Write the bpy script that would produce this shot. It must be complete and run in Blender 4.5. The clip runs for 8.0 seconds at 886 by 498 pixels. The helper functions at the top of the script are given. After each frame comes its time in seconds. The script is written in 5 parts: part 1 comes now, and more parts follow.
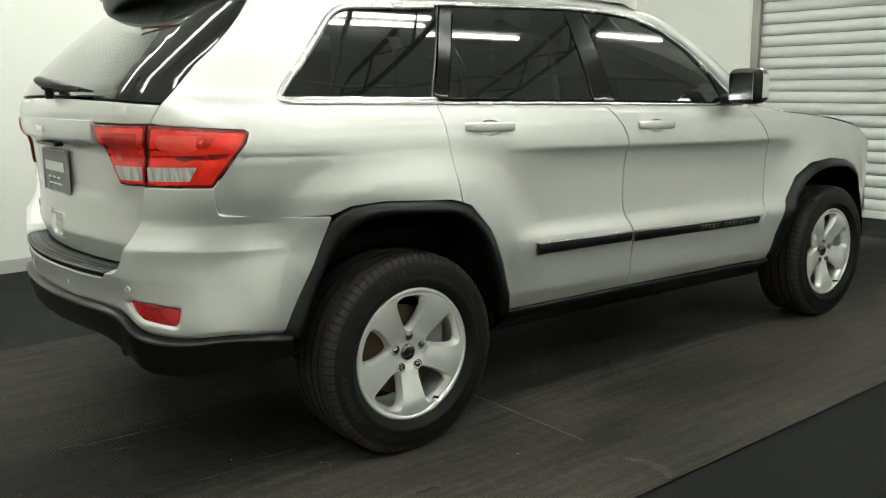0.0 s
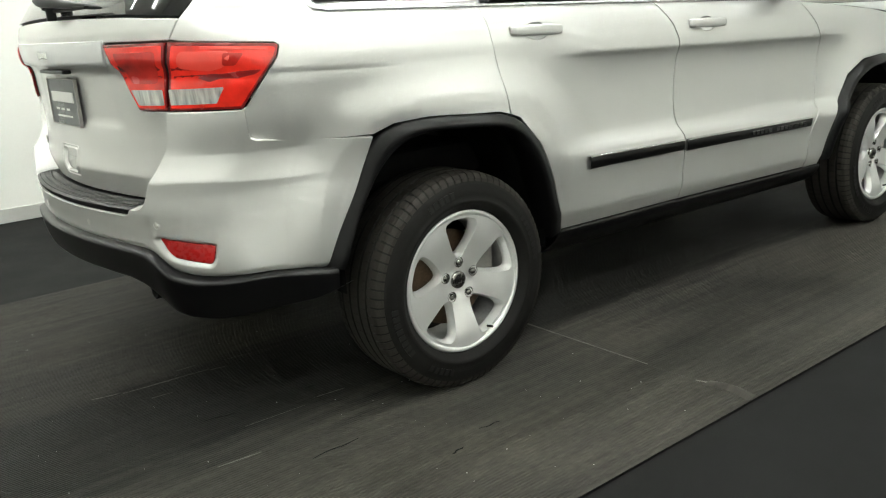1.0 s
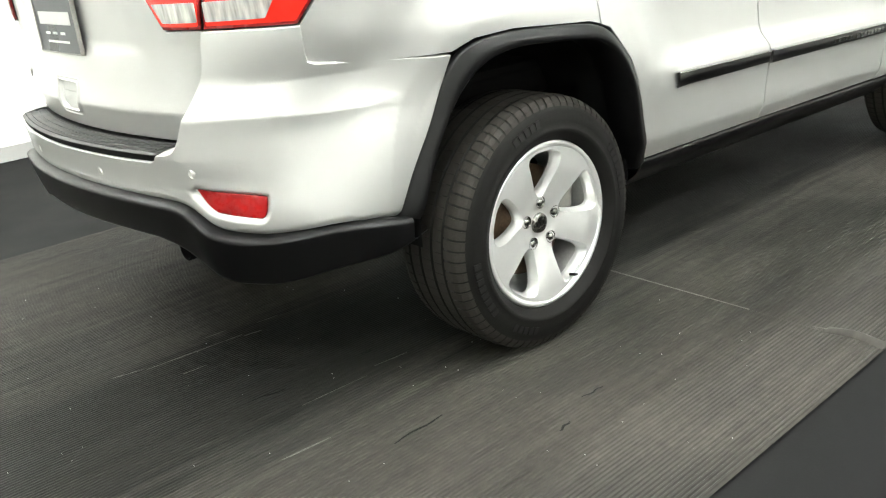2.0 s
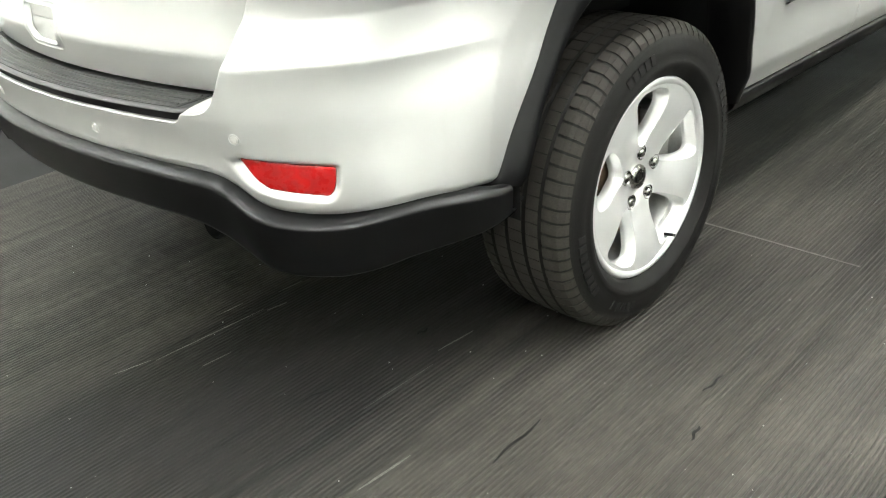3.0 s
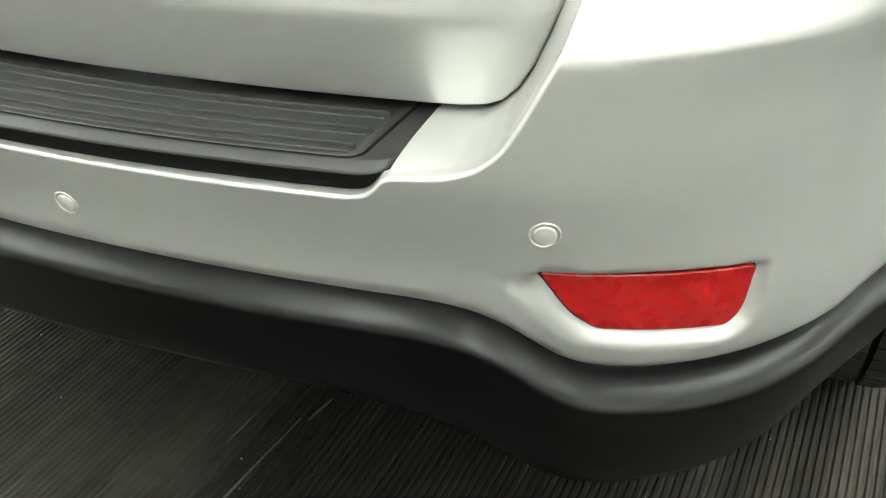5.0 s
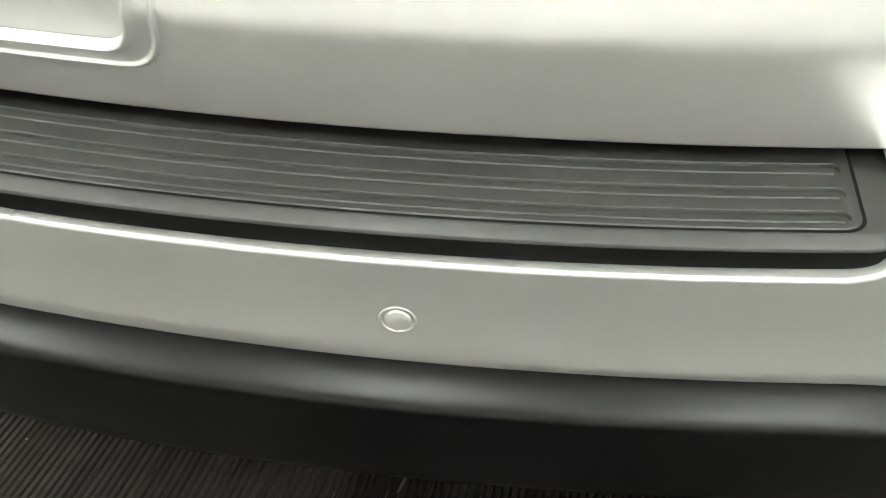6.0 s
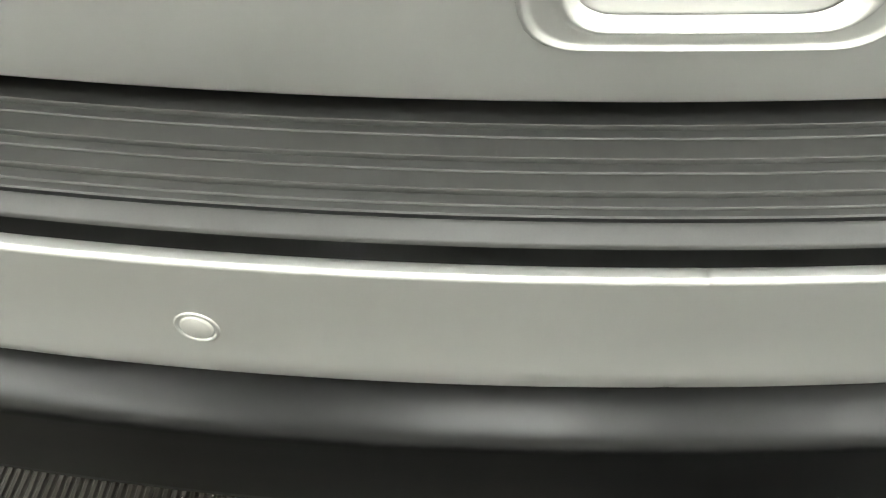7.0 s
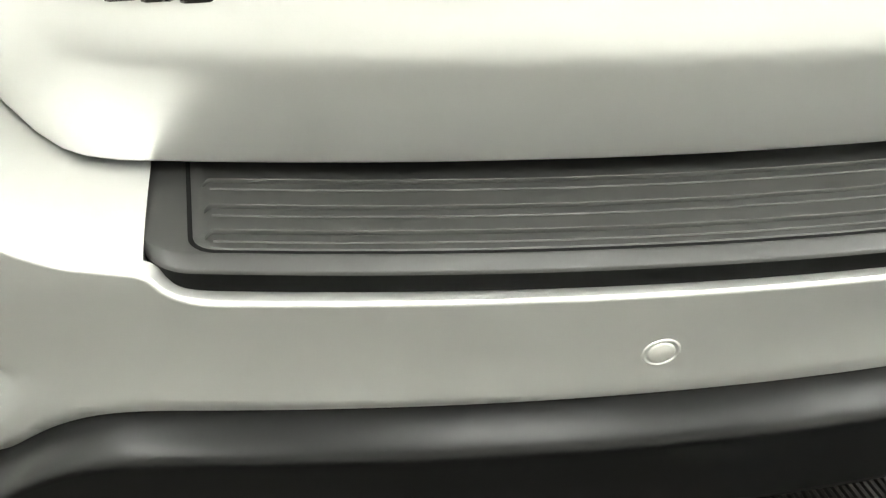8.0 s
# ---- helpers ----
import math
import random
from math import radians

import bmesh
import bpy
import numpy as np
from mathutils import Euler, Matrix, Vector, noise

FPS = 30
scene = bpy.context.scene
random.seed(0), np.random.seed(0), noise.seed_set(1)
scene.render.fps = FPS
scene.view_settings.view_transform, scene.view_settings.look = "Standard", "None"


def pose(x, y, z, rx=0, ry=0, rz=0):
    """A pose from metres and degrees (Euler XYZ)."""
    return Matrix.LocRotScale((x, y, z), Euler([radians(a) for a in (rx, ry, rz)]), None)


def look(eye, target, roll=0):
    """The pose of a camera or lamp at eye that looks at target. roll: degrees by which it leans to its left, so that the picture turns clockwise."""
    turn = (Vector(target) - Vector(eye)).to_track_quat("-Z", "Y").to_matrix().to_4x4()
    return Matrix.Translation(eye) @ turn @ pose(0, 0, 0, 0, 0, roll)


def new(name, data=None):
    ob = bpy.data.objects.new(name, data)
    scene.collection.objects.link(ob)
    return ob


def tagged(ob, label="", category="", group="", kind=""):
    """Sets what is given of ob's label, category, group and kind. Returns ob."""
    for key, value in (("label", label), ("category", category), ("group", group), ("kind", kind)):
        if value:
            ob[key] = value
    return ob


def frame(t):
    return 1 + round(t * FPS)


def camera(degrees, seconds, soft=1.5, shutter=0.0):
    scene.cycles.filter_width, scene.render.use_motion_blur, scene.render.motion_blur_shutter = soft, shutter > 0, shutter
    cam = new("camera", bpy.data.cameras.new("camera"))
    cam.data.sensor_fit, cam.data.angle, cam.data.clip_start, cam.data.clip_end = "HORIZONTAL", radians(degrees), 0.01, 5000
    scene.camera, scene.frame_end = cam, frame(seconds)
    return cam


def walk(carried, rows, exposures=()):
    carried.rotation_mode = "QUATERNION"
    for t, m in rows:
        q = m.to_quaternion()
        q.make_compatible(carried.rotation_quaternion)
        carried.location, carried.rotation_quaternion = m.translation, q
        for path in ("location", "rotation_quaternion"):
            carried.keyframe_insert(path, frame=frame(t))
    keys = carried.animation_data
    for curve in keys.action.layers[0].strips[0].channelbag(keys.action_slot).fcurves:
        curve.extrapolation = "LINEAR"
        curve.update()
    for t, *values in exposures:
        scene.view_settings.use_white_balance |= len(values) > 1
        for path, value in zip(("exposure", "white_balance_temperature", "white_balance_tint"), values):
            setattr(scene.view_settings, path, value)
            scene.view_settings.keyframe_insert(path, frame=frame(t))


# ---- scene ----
cam = camera(54.4, 8.0, soft=1.2)
# seconds, stops, kelvin, tint
EXPOSURE = [(0, -0.32, 6650, 2), (0.5, -0.22, 6600, 3), (1.0, 0.08, 6500, 6), (1.5, 0.67, 6420, 9), (3.0, 1.22, 6400, 9), (3.5, 1.36, 6400, 9), (4.0, 1.2, 6400, 9), (4.5, 0.95, 6400, 7), (5.0, 0.80, 6450, 5),
            (6.5, 1.19, 6540, 9), (7.5, 1.24, 6580, 9), (8.0, 1.19, 6600, 9)]
PATH = [
    (0, (3.341, -1.757, 1.336), (1.797, -0.544, 0.960), -0.7),
    (0.5, (3.256, -1.780, 1.307), (1.729, -0.565, 0.869), -1.9),
    (1, (3.061, -1.750, 1.259), (1.540, -0.564, 0.727), -3.6),
    (1.5, (2.804, -1.724, 1.235), (1.307, -0.561, 0.597), -4.8),
    (1.7, (2.683, -1.741, 1.209), (1.211, -0.560, 0.547), -4.9),
    (2.8, (2.038, -1.691, 1.207), (0.732, -0.459, 0.326), -4.9),
    (3, (1.905, -1.657, 1.228), (0.641, -0.425, 0.289), -4.6),
    (3.5, (1.587, -1.600, 1.215), (0.432, -0.316, 0.206), -3.7),
    (4, (1.289, -1.574, 1.170), (0.282, -0.180, 0.149), -2.6),
    (4.5, (1.044, -1.466, 1.101), (0.128, -0.037, 0.043), -2.0),
    (5, (0.785, -1.356, 1.045), (0.012, 0.075, -0.119), -2.1),
    (5.2, (0.697, -1.336, 1.025), (-0.020, 0.110, -0.156), -1.7),
    (6.3, (0.210, -1.356, 1.015), (0.114, -0.719, 0.541), 1.1),
    (6.5, (0.112, -1.327, 0.992), (0.045, -0.693, 0.509), 1.5),
    (6.7, (0.002, -1.295, 0.981), (-0.016, -0.672, 0.478), 2.7),
    (7, (-0.113, -1.267, 0.981), (-0.116, -0.663, 0.456), -0.4),
    (7.3, (-0.226, -1.276, 0.991), (-0.205, -0.667, 0.472), -0.7),
    (7.5, (-0.318, -1.290, 1.001), (-0.249, -0.668, 0.503), 0.4),
    (7.7, (-0.400, -1.302, 1.009), (-0.273, -0.670, 0.535), 1.4),
    (8, (-0.459, -1.302, 1.012), (-0.284, -0.674, 0.548), 2.2),
]
walk(cam, [(t, look(eye, target, roll)) for t, eye, target, roll in PATH], EXPOSURE)

# ---- light ----
world = bpy.data.worlds.new("world")
scene.world = world
world.use_nodes = True
world.node_tree.nodes["Background"].inputs[0].default_value = (1.0, 0.98, 0.94, 1)
world.node_tree.nodes["Background"].inputs[1].default_value = 0.12
TUBE_POWER = 38.0


# ---- materials ----
def mat(name, col, rough=0.5, metal=0.0, coat=0.0, coat_rough=0.03, vary=0.06, scale=6.0, bump=0.0, bump_scale=120.0,
        fine=0.0, fine_scale=400.0, emit=None, spec=0.5, rough_vary=0.06, alpha=None):
    m = bpy.data.materials.new(name)
    m.use_nodes = True
    nt = m.node_tree
    b = nt.nodes["Principled BSDF"]
    b.inputs["Roughness"].default_value = rough
    b.inputs["Metallic"].default_value = metal
    b.inputs["Coat Weight"].default_value = coat
    b.inputs["Coat Roughness"].default_value = coat_rough
    b.inputs["Specular IOR Level"].default_value = spec
    b.inputs["Base Color"].default_value = (*col, 1)
    if emit:
        b.inputs["Emission Color"].default_value = (*emit[0], 1)
        b.inputs["Emission Strength"].default_value = emit[1]
        return m
    tc = nt.nodes.new("ShaderNodeTexCoord")
    n1 = nt.nodes.new("ShaderNodeTexNoise")
    n1.inputs["Scale"].default_value = scale
    n1.inputs["Detail"].default_value = 6
    nt.links.new(tc.outputs["Object"], n1.inputs["Vector"])
    n2 = nt.nodes.new("ShaderNodeTexNoise")
    n2.inputs["Scale"].default_value = bump_scale
    n2.inputs["Detail"].default_value = 3
    nt.links.new(tc.outputs["Object"], n2.inputs["Vector"])
    add = nt.nodes.new("ShaderNodeMath")
    add.operation = "ADD"
    nt.links.new(n1.outputs["Fac"], add.inputs[0])
    nt.links.new(n2.outputs["Fac"], add.inputs[1])
    ramp = nt.nodes.new("ShaderNodeMapRange")
    ramp.inputs["From Min"].default_value = 0.6
    ramp.inputs["From Max"].default_value = 1.4
    ramp.inputs["To Min"].default_value = 1 - vary
    ramp.inputs["To Max"].default_value = 1 + vary
    nt.links.new(add.outputs[0], ramp.inputs["Value"])
    mul = nt.nodes.new("ShaderNodeVectorMath")
    mul.operation = "SCALE"
    mul.inputs[0].default_value = col
    nt.links.new(ramp.outputs[0], mul.inputs["Scale"])
    nt.links.new(mul.outputs[0], b.inputs["Base Color"])
    rr = nt.nodes.new("ShaderNodeMapRange")
    rr.inputs["From Min"].default_value = 0.3
    rr.inputs["From Max"].default_value = 0.7
    rr.inputs["To Min"].default_value = max(0.0, rough - rough_vary)
    rr.inputs["To Max"].default_value = min(1.0, rough + rough_vary)
    nt.links.new(n1.outputs["Fac"], rr.inputs["Value"])
    nt.links.new(rr.outputs[0], b.inputs["Roughness"])
    if bump:
        bp = nt.nodes.new("ShaderNodeBump")
        bp.inputs["Strength"].default_value = bump
        bp.inputs["Distance"].default_value = 0.002
        nt.links.new(n2.outputs["Fac"], bp.inputs["Height"])
        nt.links.new(bp.outputs[0], b.inputs["Normal"])
    return m


def glass_mat(name, col, rough=0.02, clear=0.25):
    """Dark tinted car glass: a sharp reflection over a tinted, see-through body."""
    m = bpy.data.materials.new(name)
    m.use_nodes = True
    nt = m.node_tree
    b = nt.nodes["Principled BSDF"]
    b.inputs["Base Color"].default_value = (*col, 1)
    b.inputs["Roughness"].default_value = rough
    b.inputs["IOR"].default_value = 1.52
    b.inputs["Transmission Weight"].default_value = clear
    # the pane's second face
    b.inputs["Coat Weight"].default_value = 0.45
    b.inputs["Coat Roughness"].default_value = rough
    return m


PAINT = mat("silver_paint", (0.675, 0.675, 0.66), 0.46, 0.72, 0.8, 0.06, vary=0.015, scale=3, bump_scale=900, rough_vary=0.02)
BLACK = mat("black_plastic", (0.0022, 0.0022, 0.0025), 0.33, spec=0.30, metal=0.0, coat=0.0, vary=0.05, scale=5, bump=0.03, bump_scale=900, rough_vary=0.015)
PAD = mat("step_pad_plastic", (0.024, 0.024, 0.023), 0.46, 0, 0, vary=0.10, scale=9, bump=0.02, bump_scale=900)
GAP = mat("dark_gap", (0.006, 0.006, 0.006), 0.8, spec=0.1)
RUBBER = mat("tyre_rubber", (0.0085, 0.0080, 0.0074), 0.58, spec=0.14, vary=0.25, scale=14, bump=0.2, bump_scale=350)
ALLOY = mat("alloy_silver", (0.78, 0.78, 0.77), 0.34, 0.60, 0.4, 0.12, vary=0.02, scale=12, rough_vary=0.02)
CHROME = mat("chrome", (0.78, 0.78, 0.78), 0.08, 1.0, vary=0.02)
BRIGHT = mat("satin_bright_trim", (0.62, 0.62, 0.61), 0.24, 0.9, vary=0.03)
DARKSTEEL = mat("dark_steel", (0.06, 0.06, 0.06), 0.55, 0.3, vary=0.15, scale=20)
STEEL = mat("dull_steel", (0.34, 0.33, 0.31), 0.4, 0.9, vary=0.1, scale=40)
RUST = mat("rusty_disc", (0.13, 0.085, 0.052), 0.6, 0.5, vary=0.35, scale=30, bump=0.2)
REDDARK = mat("red_lens_dark", (0.20, 0.007, 0.007), 0.25, 0, 0.8, 0.03, vary=0.30, scale=16, bump_scale=30)
REDPALE = mat("red_lens_pale", (0.84, 0.07, 0.05), 0.2, 0, 0.8, 0.03, vary=0.08, scale=9, bump_scale=16)
REDMID = mat("red_lens_mid", (0.52, 0.022, 0.016), 0.22, 0, 0.8, 0.03, vary=0.35, scale=14, bump_scale=26)
RED = mat("red_lens", (0.80, 0.028, 0.016), 0.18, 0, 0.8, 0.03, vary=0.30, scale=11, bump_scale=19)
CLEAR_LENS = mat("clear_lens", (0.62, 0.61, 0.58), 0.14, 0.3, 0.8, vary=0.55, scale=7, bump_scale=13)
# upright flutes in the clear lens
cl = CLEAR_LENS.node_tree
cl_map = cl.nodes.new("ShaderNodeMapping")
cl_map.inputs["Scale"].default_value = (9, 9, 0.6)
for link in list(cl.links):
    if link.from_socket.name == "Object":
        cl.links.new(link.from_socket, cl_map.inputs["Vector"])
        cl.links.new(cl_map.outputs[0], link.to_socket)
REFL = mat("red_reflector", (0.36, 0.006, 0.006), 0.28, 0, 0.7, 0.05, vary=0.015, scale=60)
GLASS = glass_mat("tinted_glass", (0.028, 0.028, 0.028), 0.015, 0.7)
WALLM = mat("white_paint", (0.80, 0.80, 0.76), 0.7, vary=0.02, scale=1.5, bump=0.1, bump_scale=60)
DOORM = mat("white_roller_paint", (0.66, 0.67, 0.66), 0.45, vary=0.04, scale=3)
FLOORM = mat("black_floor", (0.008, 0.008, 0.008), 0.8, spec=0.15, vary=0.2, scale=3, bump=0.2, bump_scale=200)
CEILM = mat("ceiling_paint", (0.62, 0.62, 0.60), 0.8, vary=0.04)
TUBE = mat("tube_glow", (1, 1, 1), emit=((0.985, 1.0, 0.955), TUBE_POWER))
MATM = mat("corrugated_rubber", (0.0335, 0.0306, 0.0258), 0.62, spec=0.25, vary=0.35, scale=2.2, bump_scale=35, rough_vary=0.10)


def streaks(m):
    """Dirt and wear dragged along the ribs, with the car's shade deepening one band."""
    nt = m.node_tree
    b = nt.nodes["Principled BSDF"]
    old = b.inputs["Base Color"].links[0].from_socket
    tc = nt.nodes.new("ShaderNodeTexCoord")
    mp = nt.nodes.new("ShaderNodeMapping")
    mp.inputs["Scale"].default_value = (14.0, 0.9, 1.0)
    n = nt.nodes.new("ShaderNodeTexNoise")
    n.inputs["Scale"].default_value = 1.6
    n.inputs["Detail"].default_value = 7
    n.inputs["Roughness"].default_value = 0.65
    nt.links.new(tc.outputs["Object"], mp.inputs["Vector"])
    nt.links.new(mp.outputs[0], n.inputs["Vector"])
    n2 = nt.nodes.new("ShaderNodeTexNoise")
    n2.inputs["Scale"].default_value = 1.1
    n2.inputs["Detail"].default_value = 4
    nt.links.new(tc.outputs["Object"], n2.inputs["Vector"])
    add = nt.nodes.new("ShaderNodeMath")
    add.operation = "ADD"
    nt.links.new(n.outputs["Fac"], add.inputs[0])
    nt.links.new(n2.outputs["Fac"], add.inputs[1])
    r = nt.nodes.new("ShaderNodeMapRange")
    r.inputs["From Min"].default_value = 0.65
    r.inputs["From Max"].default_value = 1.40
    r.inputs["To Min"].default_value = 0.30
    r.inputs["To Max"].default_value = 1.95
    nt.links.new(add.outputs[0], r.inputs["Value"])
    mul = nt.nodes.new("ShaderNodeVectorMath")
    mul.operation = "SCALE"
    nt.links.new(old, mul.inputs[0])
    nt.links.new(r.outputs[0], mul.inputs["Scale"])
    # a ragged-edged band along the ribs: trodden black dirt plus painted under-car shade
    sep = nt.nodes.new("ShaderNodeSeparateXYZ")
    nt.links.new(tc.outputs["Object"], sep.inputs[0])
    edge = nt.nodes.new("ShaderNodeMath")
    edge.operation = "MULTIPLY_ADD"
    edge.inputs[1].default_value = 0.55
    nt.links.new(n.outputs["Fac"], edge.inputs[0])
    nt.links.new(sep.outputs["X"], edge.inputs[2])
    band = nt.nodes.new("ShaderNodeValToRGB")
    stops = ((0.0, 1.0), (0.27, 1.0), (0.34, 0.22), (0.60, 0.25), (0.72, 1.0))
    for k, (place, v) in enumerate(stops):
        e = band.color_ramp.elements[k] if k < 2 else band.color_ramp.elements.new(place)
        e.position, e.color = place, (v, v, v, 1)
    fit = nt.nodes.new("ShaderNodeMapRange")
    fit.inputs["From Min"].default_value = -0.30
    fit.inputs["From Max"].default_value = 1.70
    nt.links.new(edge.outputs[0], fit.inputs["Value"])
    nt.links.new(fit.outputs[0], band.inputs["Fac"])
    dirt_shade = nt.nodes.new("ShaderNodeVectorMath")
    dirt_shade.operation = "MULTIPLY"
    nt.links.new(mul.outputs[0], dirt_shade.inputs[0])
    nt.links.new(band.outputs["Color"], dirt_shade.inputs[1])
    nt.links.new(dirt_shade.outputs[0], b.inputs["Base Color"])


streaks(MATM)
SCUFF = mat("pale_scuff", (0.11, 0.107, 0.097), 0.8, vary=0.3, scale=60)
BASEM = mat("grey_baseboard", (0.42, 0.42, 0.40), 0.6, vary=0.05)
SENSOR = mat("sensor_paint", (0.66, 0.65, 0.62), 0.4, 0.4, vary=0.02)
DUSTY = mat("dusty_tread", (0.026, 0.0235, 0.020), 0.7, spec=0.2, vary=0.3, scale=18, bump_scale=300)
GLOSS = mat("gloss_black", (0.004, 0.004, 0.0045), 0.12, spec=0.45, vary=0.03)
STRIP = mat("strip_paint", (0.76, 0.77, 0.78), 0.40, 0.55, 1.0, vary=0.01)
PLATE = mat("plate_dark", (0.045, 0.05, 0.055), 0.3, vary=0.1)
PLATEINK = mat("plate_pale", (0.7, 0.7, 0.68), 0.5, vary=0.05)
MIRRORG = mat("mirror_glass", (0.30, 0.31, 0.31), 0.02, 1.0, vary=0.0)
SEATM = mat("seat_cloth", (0.03, 0.03, 0.03), 0.9, vary=0.2, scale=30)
RUBBERL = mat("tyre_letters", (0.0105, 0.010, 0.0095), 0.55, spec=0.2, vary=0.1)
BARREL = mat("barrel_metal", (0.50, 0.50, 0.49), 0.4, 0.8, vary=0.15, scale=20)
LUG = mat("dark_chrome", (0.24, 0.235, 0.22), 0.25, 1.0, vary=0.1, scale=60)


# ---- mesh helpers ----
def mesh_from(name, verts, faces, smooth=True, normals=None):
    me = bpy.data.meshes.new(name)
    me.from_pydata([tuple(map(float, v)) for v in verts], [], [tuple(map(int, f)) for f in faces])
    me.polygons.foreach_set("use_smooth", [smooth] * len(me.polygons))
    me.update()
    return me


def part(name, data, material, parent=None, label=""):
    """Links a bmesh or a mesh as one mesh object under a thing or a part."""
    if isinstance(data, bmesh.types.BMesh):
        me = bpy.data.meshes.new(name)
        data.to_mesh(me)
        data.free()
        data = me
    ob = new(name, data)
    if material:
        data.materials.append(material)
    if parent:
        ob.parent = parent
    if label:
        ob["label"] = label
    return ob


def bevelled_box(sx, sy, sz, centre, r=0.01, seg=2):
    bm = bmesh.new()
    bmesh.ops.create_cube(bm, size=1, matrix=Matrix.Translation(centre) @ Matrix.Diagonal((sx, sy, sz, 1)))
    if r:
        bmesh.ops.bevel(bm, geom=bm.edges[:], offset=r, segments=seg, affect="EDGES", profile=0.5)
    return bm


def lathe(profile, n=64, axis="x", centre=(0, 0, 0), close=False):
    """A surface of revolution: profile rows of (along the axis, radius)."""
    verts, faces = [], []
    for a, r in profile:
        for i in range(n):
            c, s = math.cos(2 * math.pi * i / n), math.sin(2 * math.pi * i / n)
            v = (a, r * c, r * s) if axis == "x" else (r * c, a, r * s) if axis == "y" else (r * c, r * s, a)
            verts.append((v[0] + centre[0], v[1] + centre[1], v[2] + centre[2]))
    rows = len(profile)
    for j in range(rows if close else rows - 1):
        for i in range(n):
            k = (i + 1) % n
            jj = (j + 1) % rows
            faces.append((j * n + i, j * n + k, jj * n + k, jj * n + i))
    return mesh_from("lathe", verts, faces)


def tube(path, r, n=8, closed=False):
    """A round rod along a path."""
    pts = [Vector(p) for p in path]
    verts, faces = [], []
    up = Vector((0, 0, 1))
    for i, p in enumerate(pts):
        a = pts[max(i - 1, 0)] if not closed else pts[i - 1]
        b = pts[min(i + 1, len(pts) - 1)] if not closed else pts[(i + 1) % len(pts)]
        d = (b - a).normalized()
        s = d.cross(up if abs(d.z) < 0.9 else Vector((1, 0, 0))).normalized()
        u = s.cross(d)
        for k in range(n):
            q = 2 * math.pi * k / n
            verts.append(p + r * (math.cos(q) * s + math.sin(q) * u))
    m = len(pts)
    for i in range(m if closed else m - 1):
        for k in range(n):
            j = (i + 1) % m
            faces.append((i * n + k, i * n + (k + 1) % n, j * n + (k + 1) % n, j * n + k))
    if not closed:
        faces.append(tuple(range(n))[::-1])
        faces.append(tuple((m - 1) * n + k for k in range(n)))
    return mesh_from("rod", verts, faces)


def grid_mesh(rows):
    """A quad sheet from rows of points."""
    n = len(rows[0])
    verts = [p for r in rows for p in r]
    faces = [(j * n + i, j * n + i + 1, (j + 1) * n + i + 1, (j + 1) * n + i) for j in range(len(rows) - 1) for i in range(n - 1)]
    return mesh_from("sheet", verts, faces)


def resample(pts, n, closed=False):
    p = np.array(list(pts) + ([pts[0]] if closed else []), float)
    d = np.r_[0, np.cumsum(np.linalg.norm(np.diff(p, axis=0), axis=1))]
    s = np.linspace(0, d[-1], n + (1 if closed else 0))
    out = np.stack([np.interp(s, d, p[:, k]) for k in range(p.shape[1])], 1)
    return out[:-1] if closed else out


def rounded(pts, r, seg=5):
    """A closed outline with its corners rounded; r: one radius or one a corner."""
    out = []
    n = len(pts)
    for i in range(n):
        p, a, b = (Vector(pts[k % n]) for k in (i, i - 1, i + 1))
        ri = r[i] if isinstance(r, (list, tuple)) else r
        if ri <= 0:
            out.append(tuple(p))
            continue
        da, db = (a - p), (b - p)
        ri = min(ri, 0.49 * da.length, 0.49 * db.length)
        s, e = p + da.normalized() * ri, p + db.normalized() * ri
        for k in range(seg + 1):
            t = k / seg
            out.append(tuple((1 - t) ** 2 * s + 2 * t * (1 - t) * p + t * t * e))
    return out


def smoothstep(a, b, v):
    t = np.clip((np.asarray(v, float) - a) / (b - a), 0, 1)
    return t * t * (3 - 2 * t)


def curve(xs, ys):
    """A smooth curve through points that never overshoots them."""
    xs, ys = np.array(xs, float), np.array(ys, float)
    h = np.diff(xs)
    d = np.diff(ys) / h
    m = np.zeros_like(xs)
    m[0], m[-1] = d[0], d[-1]
    for i in range(1, len(xs) - 1):
        if d[i - 1] * d[i] > 0:
            w1, w2 = 2 * h[i] + h[i - 1], h[i] + 2 * h[i - 1]
            m[i] = (w1 + w2) / (w1 / d[i - 1] + w2 / d[i])

    def at(v):
        v = np.clip(np.asarray(v, float), xs[0], xs[-1])
        k = np.clip(np.searchsorted(xs, v) - 1, 0, len(h) - 1)
        t = (v - xs[k]) / h[k]
        return ((1 + 2 * t) * (1 - t) ** 2 * ys[k] + t * (1 - t) ** 2 * h[k] * m[k]
                + t * t * (3 - 2 * t) * ys[k + 1] + t * t * (t - 1) * h[k] * m[k + 1])
    return at


# ---- the car's skin ----
# Car axes: x to its right, y forward from the rear axle, z up. The skin is reached from an inner
# line: straight back for the rear, round a corner, straight out for the side. w runs along that line.
CX, CY, CR = 0.45, -0.45, 0.5
ARC = CR * math.pi / 2


def wp(x, y):
    """w of a place in the plan."""
    if y >= CY:
        return CX + ARC + (y - CY)
    if x <= CX:
        return x
    return CX + CR * math.atan2(x - CX, CY - y)


def wy(y):
    return CX + ARC + (y - CY)


def rake(y):
    return 0.030 * (y - 0.5)


